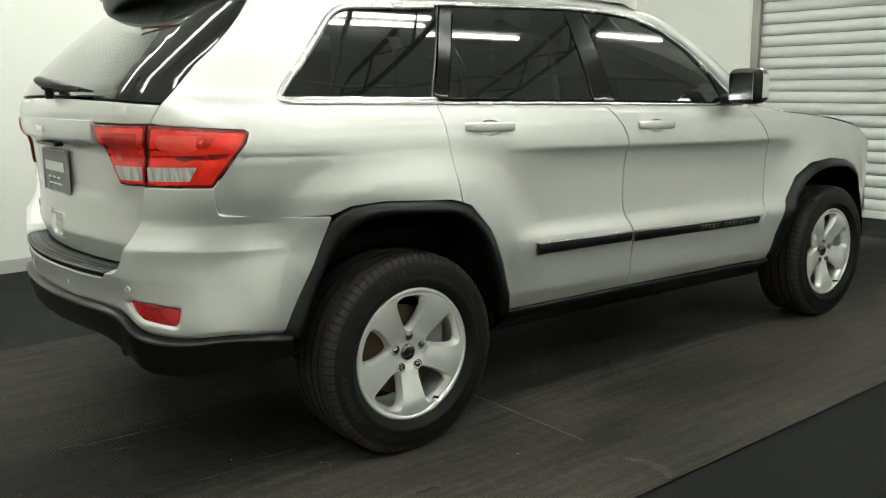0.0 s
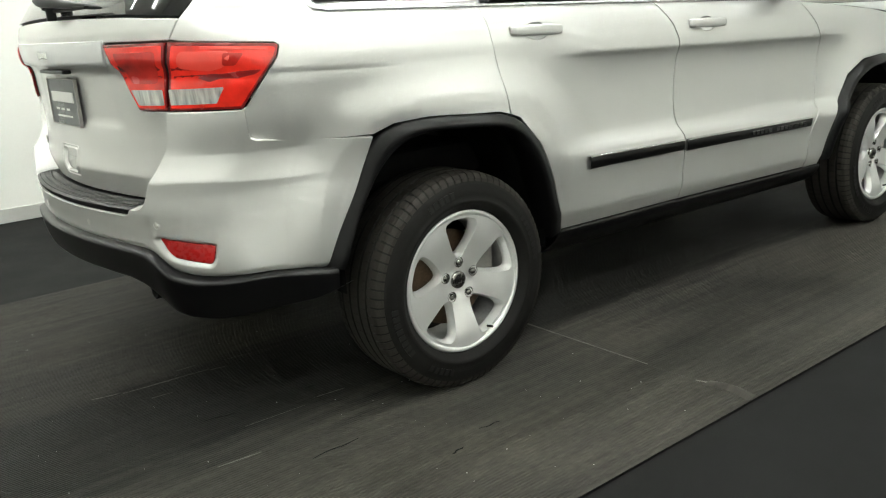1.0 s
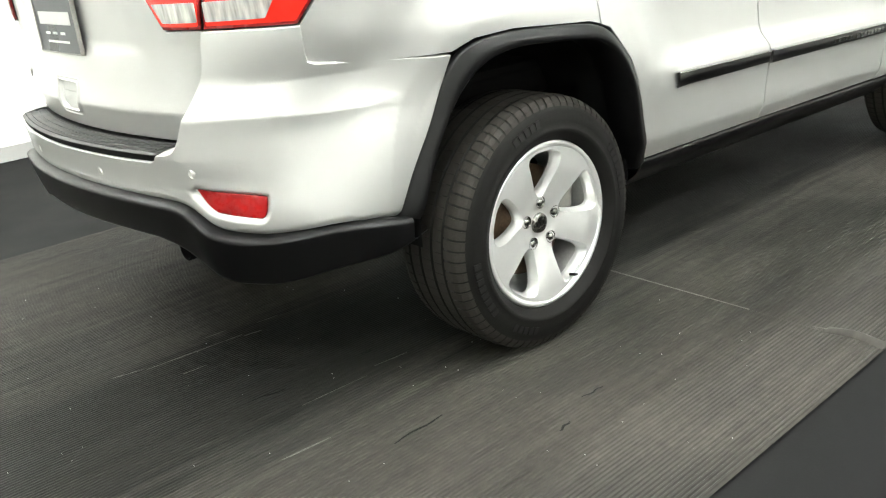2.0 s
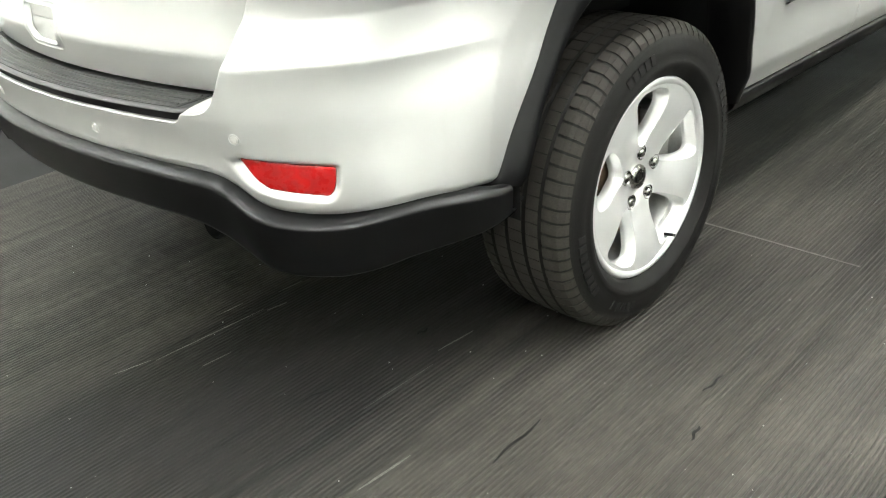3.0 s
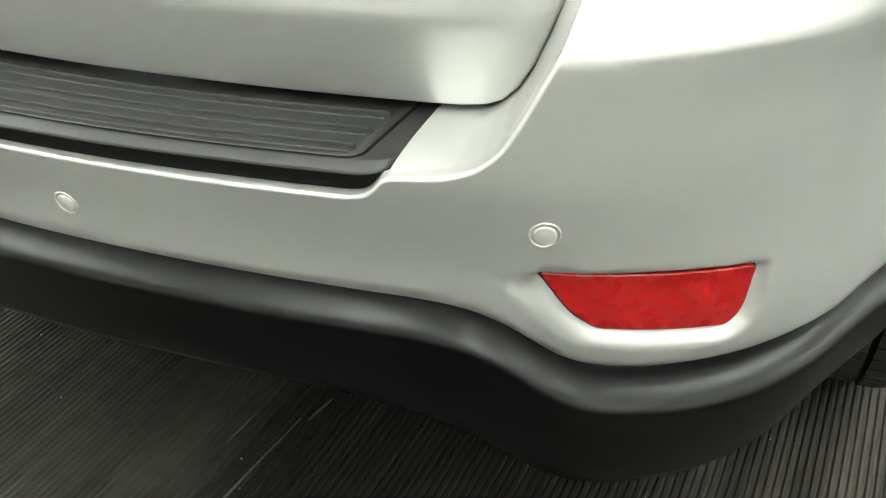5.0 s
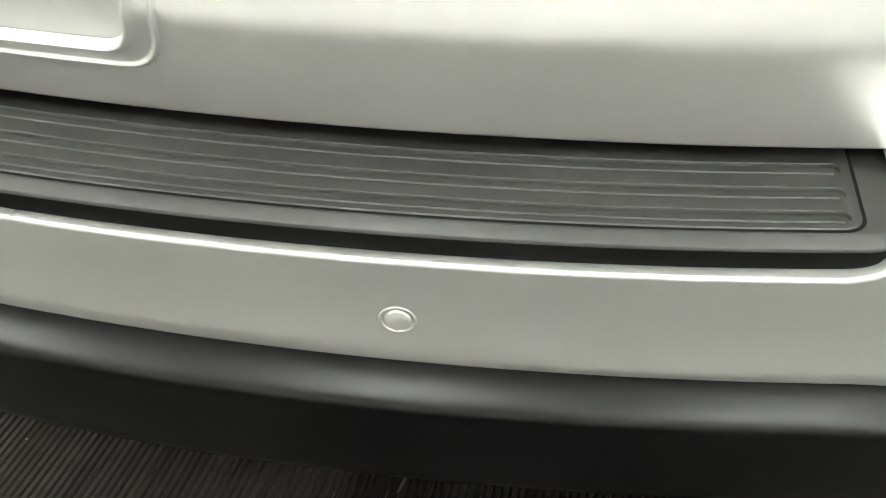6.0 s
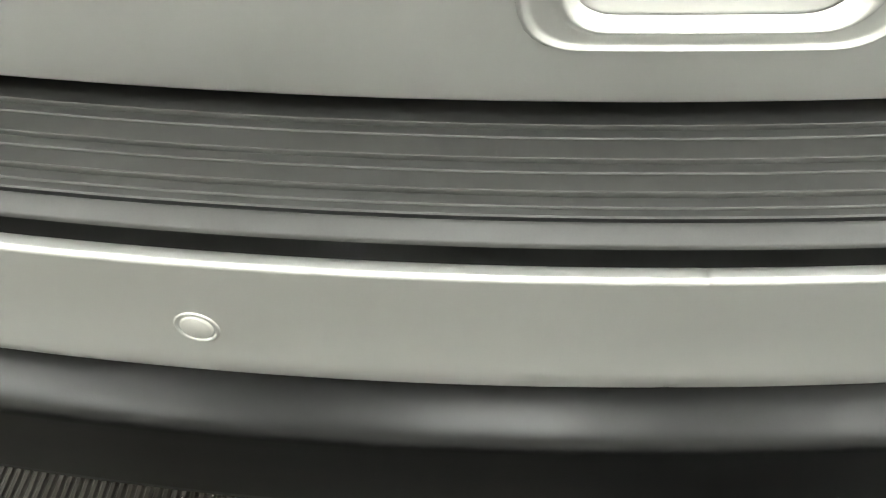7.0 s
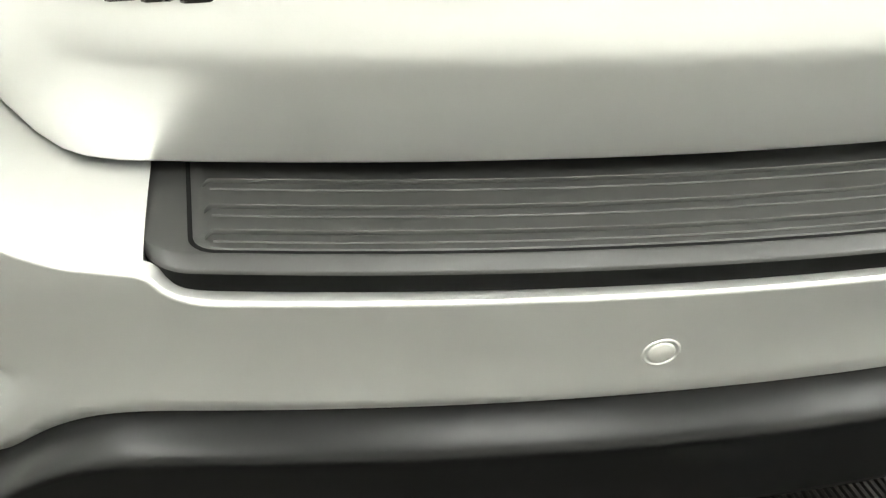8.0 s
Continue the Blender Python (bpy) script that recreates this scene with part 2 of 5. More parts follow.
SIDE = curve([0.30, 0.36, 0.45, 0.505, 0.518, 0.530, 0.60, 0.66, 0.715, 0.735, 0.744, 0.775, 0.79, 0.86, 0.96, 1.04, 1.070, 1.082, 1.0885, 1.095, 1.18, 1.24, 1.28, 1.40, 1.55, 1.66, 1.75],
             [0.842, 0.864, 0.898, 0.9195, 0.9245, 0.9265, 0.931, 0.938, 0.946, 0.9455, 0.9425, 0.9215, 0.916, 0.911, 0.910, 0.9165, 0.9230, 0.9295, 0.9325, 0.9335, 0.922, 0.895, 0.862, 0.815, 0.745, 0.690, 0.60])
REAR = curve([0.60, 0.70, 0.745, 0.762, 0.775, 0.800, 0.820, 0.834, 0.837, 0.840, 0.860, 0.90, 0.94, 0.975, 1.00, 1.12, 1.15, 1.165, 1.22, 1.245, 1.28, 1.31, 1.40, 1.50, 1.60, 1.70],
             [-0.870, -0.885, -0.904, -0.912, -0.9175, -0.9270, -0.9328, -0.9364, -0.9370, -0.9368, -0.9335, -0.9270, -0.9225, -0.9190, -0.918, -0.921, -0.930, -0.946, -0.954, -0.954, -0.945, -0.930, -0.845, -0.735, -0.61, -0.47])
BUMP = curve([0.30, 0.42, 0.50, 0.54, 0.57, 0.62, 0.638, 0.658, 0.677, 0.70, 0.72, 0.730, 0.736, 0.78, 0.822, 0.833, 0.8375, 0.842, 0.851, 0.88, 0.93, 1.05],
             [-0.86, -0.905, -0.938, -0.957, -0.973, -0.985, -0.9866, -0.9873, -0.9890, -0.9925, -0.9960, -0.9978, -0.9988, -1.0015, -1.0025, -1.0022, -1.0008, -0.9975, -0.9895, -0.9680, -0.9505, -0.948])


def flare_at(y, z):
    """How far the body swells out round the wheels."""
    out = 0
    for y0 in (0.0, 2.915):
        r = np.hypot(y - y0, (z - 0.40) * 0.97)
        out = out + 0.042 * (1 - smoothstep(0.50, 0.76, r)) * (1 - smoothstep(0.95, 1.22, z)) * smoothstep(0.45, 0.80, z)
    # a soft pressed break runs round the rear arch, a hand's breadth outside the black flare
    r = (np.abs(1.15 * y) ** 3 + np.abs(z - 0.417) ** 3) ** (1 / 3)
    return out + 0.0065 * np.clip(np.minimum((r - 0.525) / 0.062, (0.700 - r) / 0.113), 0, 1) * smoothstep(0.50, 0.66, z) * smoothstep(0.60, 0.35, y)


DRAW = curve([0.30, 0.50, 0.53, 0.62, 0.706, 0.787, 0.84, 0.88, 0.93, 1.0, 1.1], [-0.0530, -0.0430, -0.0453, -0.0521, -0.0630, -0.0682, -0.0620, -0.0530, -0.0375, -0.0160, -0.0010])


def side_x(y, z, bumper=False):
    zz = z + rake(y)
    x = SIDE(zz)
    # the doors' hollow and the ledge above the sill fade out behind the rear wheel
    fade = smoothstep(0.35, 0.75, y) * smoothstep(2.75, 2.35, y)
    flat = (1 - fade) * smoothstep(0.50, 0.62, zz) * smoothstep(1.17, 1.10, zz)
    x = x * (1 - flat) + (0.9335 - 0.04 * (zz - 1.10) ** 2) * flat
    # the shoulder line of the quarter, from the lamp until it fades over the wheel
    x = x - 0.0028 * np.clip((1.100 - zz) / 0.010, 0, 1) * smoothstep(0.90, 1.05, zz) * smoothstep(-0.15, -0.45, y)
    x = x + flare_at(y, z)
    x = x - 0.36 * np.maximum(0, -0.20 - y) ** 2
    if bumper:
        top = 0.822 + 0.012 * smoothstep(-0.60, -0.88, y)
        x = x + 0.022 * np.clip((0.905 - z) / (0.905 - top), 0, 1) * smoothstep(-0.42, -0.60, y)
    # behind the rear wheel the lower body draws in
    x = x + smoothstep(0.15, -0.36, y) * smoothstep(1.20, 1.05, z) * DRAW(z)
    x = x - 0.10 * np.maximum(0, y - 2.3) ** 2
    return x


def rear_y(x, z, bumper=False):
    if bumper:
        return BUMP(z) + 0.25 * x * x
    return REAR(z) + (0.253 - 0.073 * smoothstep(0.8, 1.15, z) - 0.05 * smoothstep(1.24, 1.42, z)) * x * x


def skin(w, z, bumper=False, out=0.0):
    w, z = np.asarray(w, float), np.asarray(z, float)
    ang = np.clip((w - CX) / CR, 0, math.pi / 2)
    bx = np.where(w < CX, w, CX)
    by = np.where(w > CX + ARC, CY + w - CX - ARC, CY)
    dx, dy = np.sin(ang), -np.cos(ang)
    dx, dy = np.where(w < CX, 0.0, dx), np.where(w < CX, -1.0, dy)
    lo, hi = np.zeros_like(w), np.full_like(w, 1.2)
    r = 0.122 + 0 * z if bumper else 0.20 - 0.10 * smoothstep(1.15, 1.4, z)
    for _ in range(34):
        mid = (lo + hi) / 2
        x, y = bx + dx * mid, by + dy * mid
        a = rear_y(x, z, bumper) - y + r
        b = x - side_x(y, z, bumper) + r
        g = np.hypot(np.maximum(a, 0), np.maximum(b, 0)) + np.minimum(np.maximum(a, b), 0) - r
        lo, hi = np.where(g < 0, mid, lo), np.where(g < 0, hi, mid)
    mid = (lo + hi) / 2 + out
    return np.stack([bx + dx * mid, by + dy * mid, z], -1)


def skin_normals(w, z, fn):
    e = 2e-3
    a = fn(w + e, z) - fn(w - e, z)
    b = fn(w, z + e) - fn(w, z - e)
    n = np.cross(a, b)
    return n / np.linalg.norm(n, axis=-1, keepdims=True)


def panel(name, outline, fn, material, parent, label="", holes=(), step=0.03, depth=0.02, lip=0.003, gap=0.0032, hole_depth=None, mirror=False, hole_lip=None, extra=()):
    """A pressed sheet on the skin: its outline in (w, z), rounded inward at the edge, with holes."""
    from_pts, edges, loops = [], [], []

    def ring(pts, inset):
        c = np.array(densify(pts, step * 0.6))
        area = 0.5 * np.sum(c[:, 0] * np.roll(c[:, 1], -1) - np.roll(c[:, 0], -1) * c[:, 1])
        if area < 0:
            c = c[::-1]
        t = np.roll(c, -1, 0) - np.roll(c, 1, 0)
        t /= np.linalg.norm(t, axis=1, keepdims=True) + 1e-12
        return c + inset * np.stack([-t[:, 1], t[:, 0]], 1)
    outer = ring(outline, gap)
    rings = [outer] + [ring(h, -gap if hole_lip is None else 0.0) for h in holes]
    for c in rings:
        s = len(from_pts)
        from_pts += [tuple(p) for p in c]
        k = len(c)
        edges += [(s + i, s + (i + 1) % k) for i in range(k)]
        loops.append((s, k))
    lo, hi = outer.min(0), outer.max(0)
    from_pts += [tuple(p) for p in extra]
    boundary = np.array(from_pts)
    for gx in np.arange(lo[0] + step * 0.5, hi[0], step):
        for gz in np.arange(lo[1] + step * 0.5, hi[1], step):
            if inside((gx, gz), rings[0]) and not any(inside((gx, gz), h) for h in rings[1:]):
                if np.min(np.sum((boundary - (gx, gz)) ** 2, 1)) > (step * 0.45) ** 2:
                    from_pts.append((gx, gz))
    from mathutils.geometry import delaunay_2d_cdt
    v2, _, f2, ov, _, _ = delaunay_2d_cdt([Vector(p) for p in from_pts], edges, [], 0, 1e-6)
    v2 = np.array([tuple(v) for v in v2])
    keep = []
    for f in f2:
        c = v2[list(f)].mean(0)
        if inside(c, rings[0]) and not any(inside(c, h) for h in rings[1:]):
            keep.append(f)
    P = fn(v2[:, 0], v2[:, 1])
    N = skin_normals(v2[:, 0], v2[:, 1], fn)
    verts, norms, faces = list(P), list(N), []
    for f in keep:
        a, b, c = (P[i] for i in f[:3])
        n = np.cross(b - a, c - a)
        faces.append(tuple(f) if np.dot(n, N[f[0]]) > 0 else tuple(f)[::-1])
    where = {}
    for new_i, olds in enumerate(ov):
        for o in olds:
            where[o] = new_i
    for li, (s, k) in enumerate(loops):
        idx = [where[s + i] for i in range(k)]
        c2 = v2[idx]
        t = np.roll(c2, -1, 0) - np.roll(c2, 1, 0)
        t /= np.linalg.norm(t, axis=1, keepdims=True) + 1e-12
        outward = np.stack([t[:, 1], -t[:, 0]], 1) * (1 if li == 0 else -1)
        e = fn(c2[:, 0] + outward[:, 0] * 1e-3, c2[:, 1] + outward[:, 1] * 1e-3) - P[idx]
        e /= np.linalg.norm(e, axis=1, keepdims=True) + 1e-12
        dep = depth if li == 0 or hole_depth is None else hole_depth
        lp = lip if li == 0 or hole_lip is None else hole_lip
        prev = idx
        for q, (so, sd) in enumerate(((0.6, 0.3), (1.0, 1.0), (1.0, None))):
            off = e * lp * so - N[idx] * (lp * sd if sd is not None else dep)
            nn = N[idx] * (1 - so * 0.5) + e * so if q < 1 else e
            base = len(verts)
            verts += list(P[idx] + off)
            norms += list(nn / np.linalg.norm(nn, axis=1, keepdims=True))
            cur = list(range(base, base + k))
            for i in range(k):
                j = (i + 1) % k
                quad = (prev[i], cur[i], cur[j], prev[j])
                faces.append(quad)
            prev = cur
    V, NN = np.array(verts), np.array(norms)
    if mirror:
        V = V * (-1, 1, 1)
        NN = NN * (-1, 1, 1)
        faces = [f[::-1] for f in faces]
    me = mesh_from(name, V, faces)
    me.normals_split_custom_set_from_vertices([tuple(map(float, n)) for n in NN])
    return part(name, me, material, parent, label)


def densify(pts, step):
    out = []
    n = len(pts)
    for i in range(n):
        a, b = np.array(pts[i], float), np.array(pts[(i + 1) % n], float)
        k = max(1, int(np.linalg.norm(b - a) / step))
        out += [tuple(a + (b - a) * j / k) for j in range(k)]
    return out


def inside(p, ring):
    x, y = p
    x0, y0 = ring[:, 0], ring[:, 1]
    x1, y1 = np.roll(x0, -1), np.roll(y0, -1)
    c = (y0 > y) != (y1 > y)
    with np.errstate(divide="ignore", invalid="ignore"):
        xx = (x1 - x0) * (y - y0) / (y1 - y0) + x0
    return bool(np.count_nonzero(c & (x < xx)) % 2)


def thing(name, label, category, group="", loc=(0, 0, 0)):
    ob = new(name)
    ob.empty_display_size = 0.1
    ob.location = loc
    return tagged(ob, label, category, group)


body_skin = lambda w, z: skin(w, z)
bump_skin = lambda w, z: skin(w, z, True)

# ---- the room ----
LEFT_X, FRONT_Y, RIGHT_X, BACK_Y, TOP_Z = -3.58, 6.66, 5.6, -4.6, 3.6
def slab(name, lo, hi, material, r=0.0):
    c = [(a + b) / 2 for a, b in zip(lo, hi)]
    s = [b - a for a, b in zip(lo, hi)]
    return tagged(part(name, bevelled_box(*s, c, r), material), kind="structure")


slab("floor", (LEFT_X - 0.2, BACK_Y - 0.2, -0.2), (RIGHT_X + 0.2, FRONT_Y + 0.2, -0.006), FLOORM)
slab("ceiling", (LEFT_X - 0.2, BACK_Y - 0.2, TOP_Z), (RIGHT_X + 0.2, FRONT_Y + 0.2, TOP_Z + 0.2), CEILM)
slab("wall_west", (LEFT_X - 0.2, BACK_Y, -0.006), (LEFT_X, FRONT_Y, TOP_Z), WALLM)
slab("wall_east", (RIGHT_X, BACK_Y, -0.006), (RIGHT_X + 0.2, FRONT_Y, TOP_Z), WALLM)
# unseen wall, its distance chosen to bounce light onto the tailgate
slab("wall_south", (LEFT_X - 0.2, BACK_Y - 0.2, -0.006), (RIGHT_X + 0.2, BACK_Y, TOP_Z), WALLM)
DOOR_X0, DOOR_X1, DOOR_Z = -1.93, 2.6, 3.0
slab("wall_north", (LEFT_X - 0.2, FRONT_Y, -0.006), (DOOR_X0, FRONT_Y + 0.2, TOP_Z), WALLM)
slab("wall_north", (DOOR_X1, FRONT_Y, -0.006), (RIGHT_X + 0.2, FRONT_Y + 0.2, TOP_Z), WALLM)
slab("wall_north", (DOOR_X0, FRONT_Y, DOOR_Z), (DOOR_X1, FRONT_Y + 0.2, TOP_Z), WALLM)
for x in (DOOR_X0, DOOR_X1):
    tagged(part("trim", bevelled_box(0.09, 0.05, DOOR_Z, (x + (-0.02 if x < 0 else 0.02), FRONT_Y - 0.02, DOOR_Z / 2), 0.004), STEEL), kind="structure")
roller = thing("roller_door", "white ribbed steel roller door, closed", "roller door", loc=(0, 0, 0))
PITCH = 0.115
slat_rows = [(FRONT_Y + 0.055, 0.0), (FRONT_Y + 0.032, 0.006), (FRONT_Y + 0.020, 0.03), (FRONT_Y + 0.018, 0.055), (FRONT_Y + 0.022, 0.082), (FRONT_Y + 0.036, 0.104), (FRONT_Y + 0.055, 0.111)]
slat_mesh = grid_mesh([[(x, y, z) for x in (DOOR_X0, DOOR_X1)] for y, z in slat_rows])
slat_mesh.materials.append(DOORM)
for k in range(26):
    sl = new("slat", slat_mesh)
    sl.parent = roller
    sl.location = (0, 0, 0.07 + k * PITCH)
part("bottom_rail", bevelled_box(DOOR_X1 - DOOR_X0, 0.05, 0.075, (0.5 * (DOOR_X0 + DOOR_X1), FRONT_Y + 0.035, 0.034), 0.006), DOORM, roller)


def corrugated(x0, x1, y0, y1, z0=0.008, pitch=0.012, high=0.0032):
    """A ribbed rubber mat, its ribs along y."""
    n = int((x1 - x0) / pitch)
    prof = [(x0, -0.006 + z0)]
    for i in range(n):
        a = x0 + i * pitch
        prof += [(a + pitch * 0.08, z0 - high), (a + pitch * 0.30, z0), (a + pitch * 0.70, z0), (a + pitch * 0.92, z0 - high)]
    prof.append((x1, -0.006 + z0))
    ys = [y0, y1]
    verts = [(x, y, z) for y in ys for x, z in prof]
    m = len(prof)
    faces = [(i, i + 1, m + i + 1, m + i) for i in range(m - 1)]
    faces += [(0, m, m + m - 1, m - 1)]
    return mesh_from("mat", verts, faces, False)


MAT_X0, MAT_X1 = -1.445, 1.668
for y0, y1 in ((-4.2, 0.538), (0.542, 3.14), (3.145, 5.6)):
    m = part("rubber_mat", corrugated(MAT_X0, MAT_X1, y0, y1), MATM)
    tagged(m, "dark grey corrugated rubber floor mat under the car", "floor mat", "floor mats")

# a seam ridge where two mats meet, scuffs, chips and crumbs on the rubber
def blade(x0, y0, x1, y1, width, high, wob=0.0, n=9):
    """A thin raised streak lying on the ribs."""
    a, b = Vector((x0, y0)), Vector((x1, y1))
    d = (b - a).normalized()
    s = Vector((d.y, -d.x))
    rows = []
    for k in range(n):
        t = k / (n - 1)
        c = a + (b - a) * t + s * wob * math.sin(9 * t + x0 * 40)
        w = width * (0.25 + 0.75 * math.sin(math.pi * min(max(t, 0.02), 0.98)) ** 0.6)
        rows.append([(c.x - s.x * w, c.y - s.y * w, 0.0078), (c.x, c.y, 0.0078 + high), (c.x + s.x * w, c.y + s.y * w, 0.0078)])
    return grid_mesh(rows)


first_mat = bpy.data.objects["rubber_mat"]
for x0, y0, x1, y1, w in ((0.081, -0.921, 0.102, -0.600, 0.0022), (0.115, -0.60, 0.125, -0.54, 0.003), (0.025, -0.70, 0.028, -0.62, 0.002), (0.828, -0.900, 0.838, -0.760, 0.0035), (0.06, -0.52, 0.065, -0.44, 0.002),
                          (0.645, -0.72, 0.650, -0.50, 0.0018), (0.20, -0.86, 0.206, -0.78, 0.002), (0.05, -1.02, 0.07, -0.93, 0.002), (0.62, -0.45, 0.63, -0.33, 0.003)):
    part("scuff_mark", blade(x0, y0, x1, y1, w, 0.0008), SCUFF, first_mat, "pale scuff mark")
for x0, y0, x1, y1, w in ((0.508, -0.80, 0.530, -0.70, 0.004), (0.984, -0.670, 0.980, -0.500, 0.004), (0.526, -0.43, 0.532, -0.395, 0.005), (1.20, -0.20, 1.205, -0.12, 0.003), (1.26, -0.36, 1.25, -0.31, 0.004)):
    part("rubber_chip", blade(x0, y0, x1, y1, w, 0.0012, 0.003), GAP, first_mat, "black torn rubber chip")
part("seam_ridge", blade(-1.5, 0.540, 1.26, 0.541, 0.006, 0.0022, 0.0015, 60), SCUFF, first_mat, "pale worn ridge at the seam")
rnd = random.Random(4)
verts, faces = [], []
for k in range(110):
    x, y, q, sz = rnd.uniform(-0.9, 1.6), rnd.uniform(-1.6, 0.5), rnd.uniform(0, 6.28), rnd.uniform(0.5, 1.1)
    b = len(verts)
    for px, py, pz in ((-0.002, -0.001, 0), (0.002, -0.0012, 0), (0, 0.0018, 0), (0, 0, 0.0016)):
        verts.append((x + sz * (px * math.cos(q) - py * math.sin(q)), y + sz * (px * math.sin(q) + py * math.cos(q)), 0.008 + sz * pz))
    faces += [(b, b + 1, b + 3), (b + 1, b + 2, b + 3), (b + 2, b, b + 3)]
tagged(part("floor_crumbs", mesh_from("crumbs", verts, faces, False), PLATEINK), "pale crumbs scattered on the rubber mat", "debris", kind="stuff")
# the curled tear at the mat's edge
rows = []
for k in range(13):
    t = k / 12
    x, y = 1.665 - 0.17 * t, 0.545 + 0.02 * math.sin(3 * t)
    h = 0.022 * math.sin(math.pi * (1 - t) ** 0.7 * 0.98) * (1 - 0.6 * t)
    rows.append([(x, y - 0.022, 0.008), (x + 0.004, y - 0.006, 0.010 + h), (x, y + 0.010, 0.009 + h * 0.6), (x, y + 0.028, 0.008)])
part("torn_fold", grid_mesh(rows), MATM, first_mat, "curled torn fold at the mat edge")
part("torn_thread", blade(1.46, 0.545, 1.60, 0.560, 0.003, 0.004, 0.004), SCUFF, first_mat, "pale torn thread")
tagged(part("baseboard", bevelled_box(0.012, FRONT_Y - BACK_Y, 0.10, (LEFT_X + 0.006, 0.5 * (FRONT_Y + BACK_Y), 0.044), 0.003), BASEM), kind="structure")

# fluorescent battens
def batten(x, y, z, length=2.4, tubes=(-0.06, 0.06)):
    b = thing("ceiling_light", "white fluorescent tube light fixed to the ceiling", "ceiling light", "ceiling lights", (x, y, z))
    part("housing", bevelled_box(0.18, length + 0.06, 0.06, (0, 0, 0.05), 0.01), DOORM, b)
    for dx in tubes:
        me = lathe([(-length / 2, 0.001), (-length / 2, 0.028), (length / 2, 0.028), (length / 2, 0.001)], 12, "y", (dx, 0, 0.0))
        part("tube", me, TUBE, b, "glowing fluorescent tube")
    return b


# battens at (-2.4, -2.0) and (3.7, -2.7) are unseen, added to brighten the rear
for x, y in ((-2.4, -2.0), (-2.4, 1.0), (-2.4, 4.0), (0.0, -2.0), (0.0, 1.0), (0.0, 4.0), (3.7, -2.7), (4.6, 1.0), (4.6, 4.0)):
    batten(x, y, TOP_Z - 0.09)
def ceiling_beam(y):
    """An open-web joist: two chords and slanting braces."""
    b = thing("ceiling_joist", "dark grey steel open-web joist under the ceiling", "joist", "ceiling joists", (0, y, TOP_Z))
    for z in (-0.012, -0.30):
        part("chord", bevelled_box(RIGHT_X - LEFT_X, 0.05, 0.022, (0.5 * (LEFT_X + RIGHT_X), 0, z), 0.003), DARKSTEEL, b)
    n = 22
    for k in range(n):
        xa, xb = (LEFT_X + (RIGHT_X - LEFT_X) * q / n for q in (k, k + 1))
        za, zb = (-0.02, -0.29) if k % 2 else (-0.29, -0.02)
        part("brace", tube([(xa, 0, za), (xb, 0, zb)], 0.011, 6), DARKSTEEL, b)


for y in (-0.55, 1.95, 3.55):
    ceiling_beam(y)
for pipe_path in ([(3.1, BACK_Y, 3.38), (3.1, 2.4, 3.38), (2.9, 3.0, 3.38), (2.9, FRONT_Y, 3.38)], [(1.45, -0.2, 3.42), (1.5, 1.2, 3.36), (2.6, 1.5, 3.40), (RIGHT_X, 1.55, 3.40)]):
    tagged(part("ceiling_pipe", tube(pipe_path, 0.022, 8), STEEL), "dull grey metal conduit pipe under the ceiling", "pipe", "ceiling pipes")
batten(2.10, -2.0, TOP_Z - 0.09)
batten(2.05, 0.88, TOP_Z - 0.09)
batten(2.24, 2.62, TOP_Z - 0.09, 0.95, (0.0,))
batten(2.08, 4.40, TOP_Z - 0.09, 0.85, (0.0,))
# ---- the car ----
car = thing("car", "silver five-door sport utility car with black plastic lower trim", "car")
W = wy


def pts(*rows):
    return [tuple(r) for r in rows]


REAR_FLARE_OUT = [(-0.483, 0.528), (-0.443, 0.622), (-0.400, 0.706), (-0.357, 0.790), (-0.337, 0.855), (-0.315, 0.912), (-0.25, 0.94), (-0.13, 0.947), (0.15, 0.929), (0.236, 0.902),
                  (0.330, 0.800), (0.368, 0.730), (0.410, 0.650), (0.452, 0.548), (0.490, 0.452)]
REAR_FLARE_IN = [(-0.440, 0.520), (-0.405, 0.614), (-0.355, 0.725), (-0.30, 0.820), (-0.232, 0.888), (-0.134, 0.908), (0.150, 0.888), (0.225, 0.852), (0.288, 0.780),
                 (0.340, 0.670), (0.385, 0.560), (0.420, 0.44)]
FRONT_FLARE_OUT = [(2.30, 0.44), (2.37, 0.68), (2.49, 0.84), (2.62, 0.905), (2.82, 0.915), (3.05, 0.89), (3.22, 0.84), (3.35, 0.70), (3.42, 0.50)]
FRONT_FLARE_IN = [(2.36, 0.44), (2.42, 0.66), (2.53, 0.805), (2.65, 0.86), (2.82, 0.87), (3.03, 0.85), (3.18, 0.80), (3.30, 0.68), (3.36, 0.50)]


def wv(y):
    return wy(y) if y > CY else wp(0.856, y)


def strip_on_skin(name, outer, inner, profile, material, mirror, label="", n=60, bumper=False, swell=0.0):
    """A band along the skin between two lines of (y, z), with a section of (across, out)."""
    o, i = resample(outer, n), resample(inner, n)
    for _ in range(6 if swell else 0):
        for line in (o, i):
            line[1:-1] = (line[:-2] + 2 * line[1:-1] + line[2:]) / 4
    rows = []
    for t, off in profile:
        p = o * (1 - t) + i * t
        q = skin(np.array([wv(v) for v in p[:, 0]]), p[:, 1], bumper)
        q[:, 0] += off * (1 + swell * smoothstep(0.70, 0.50, p[:, 1]) * (p[:, 0] < 0))
        if mirror:
            q[:, 0] *= -1
        rows.append(q)
    return part(name, grid_mesh(rows if mirror else rows[::-1]), material, car, label)


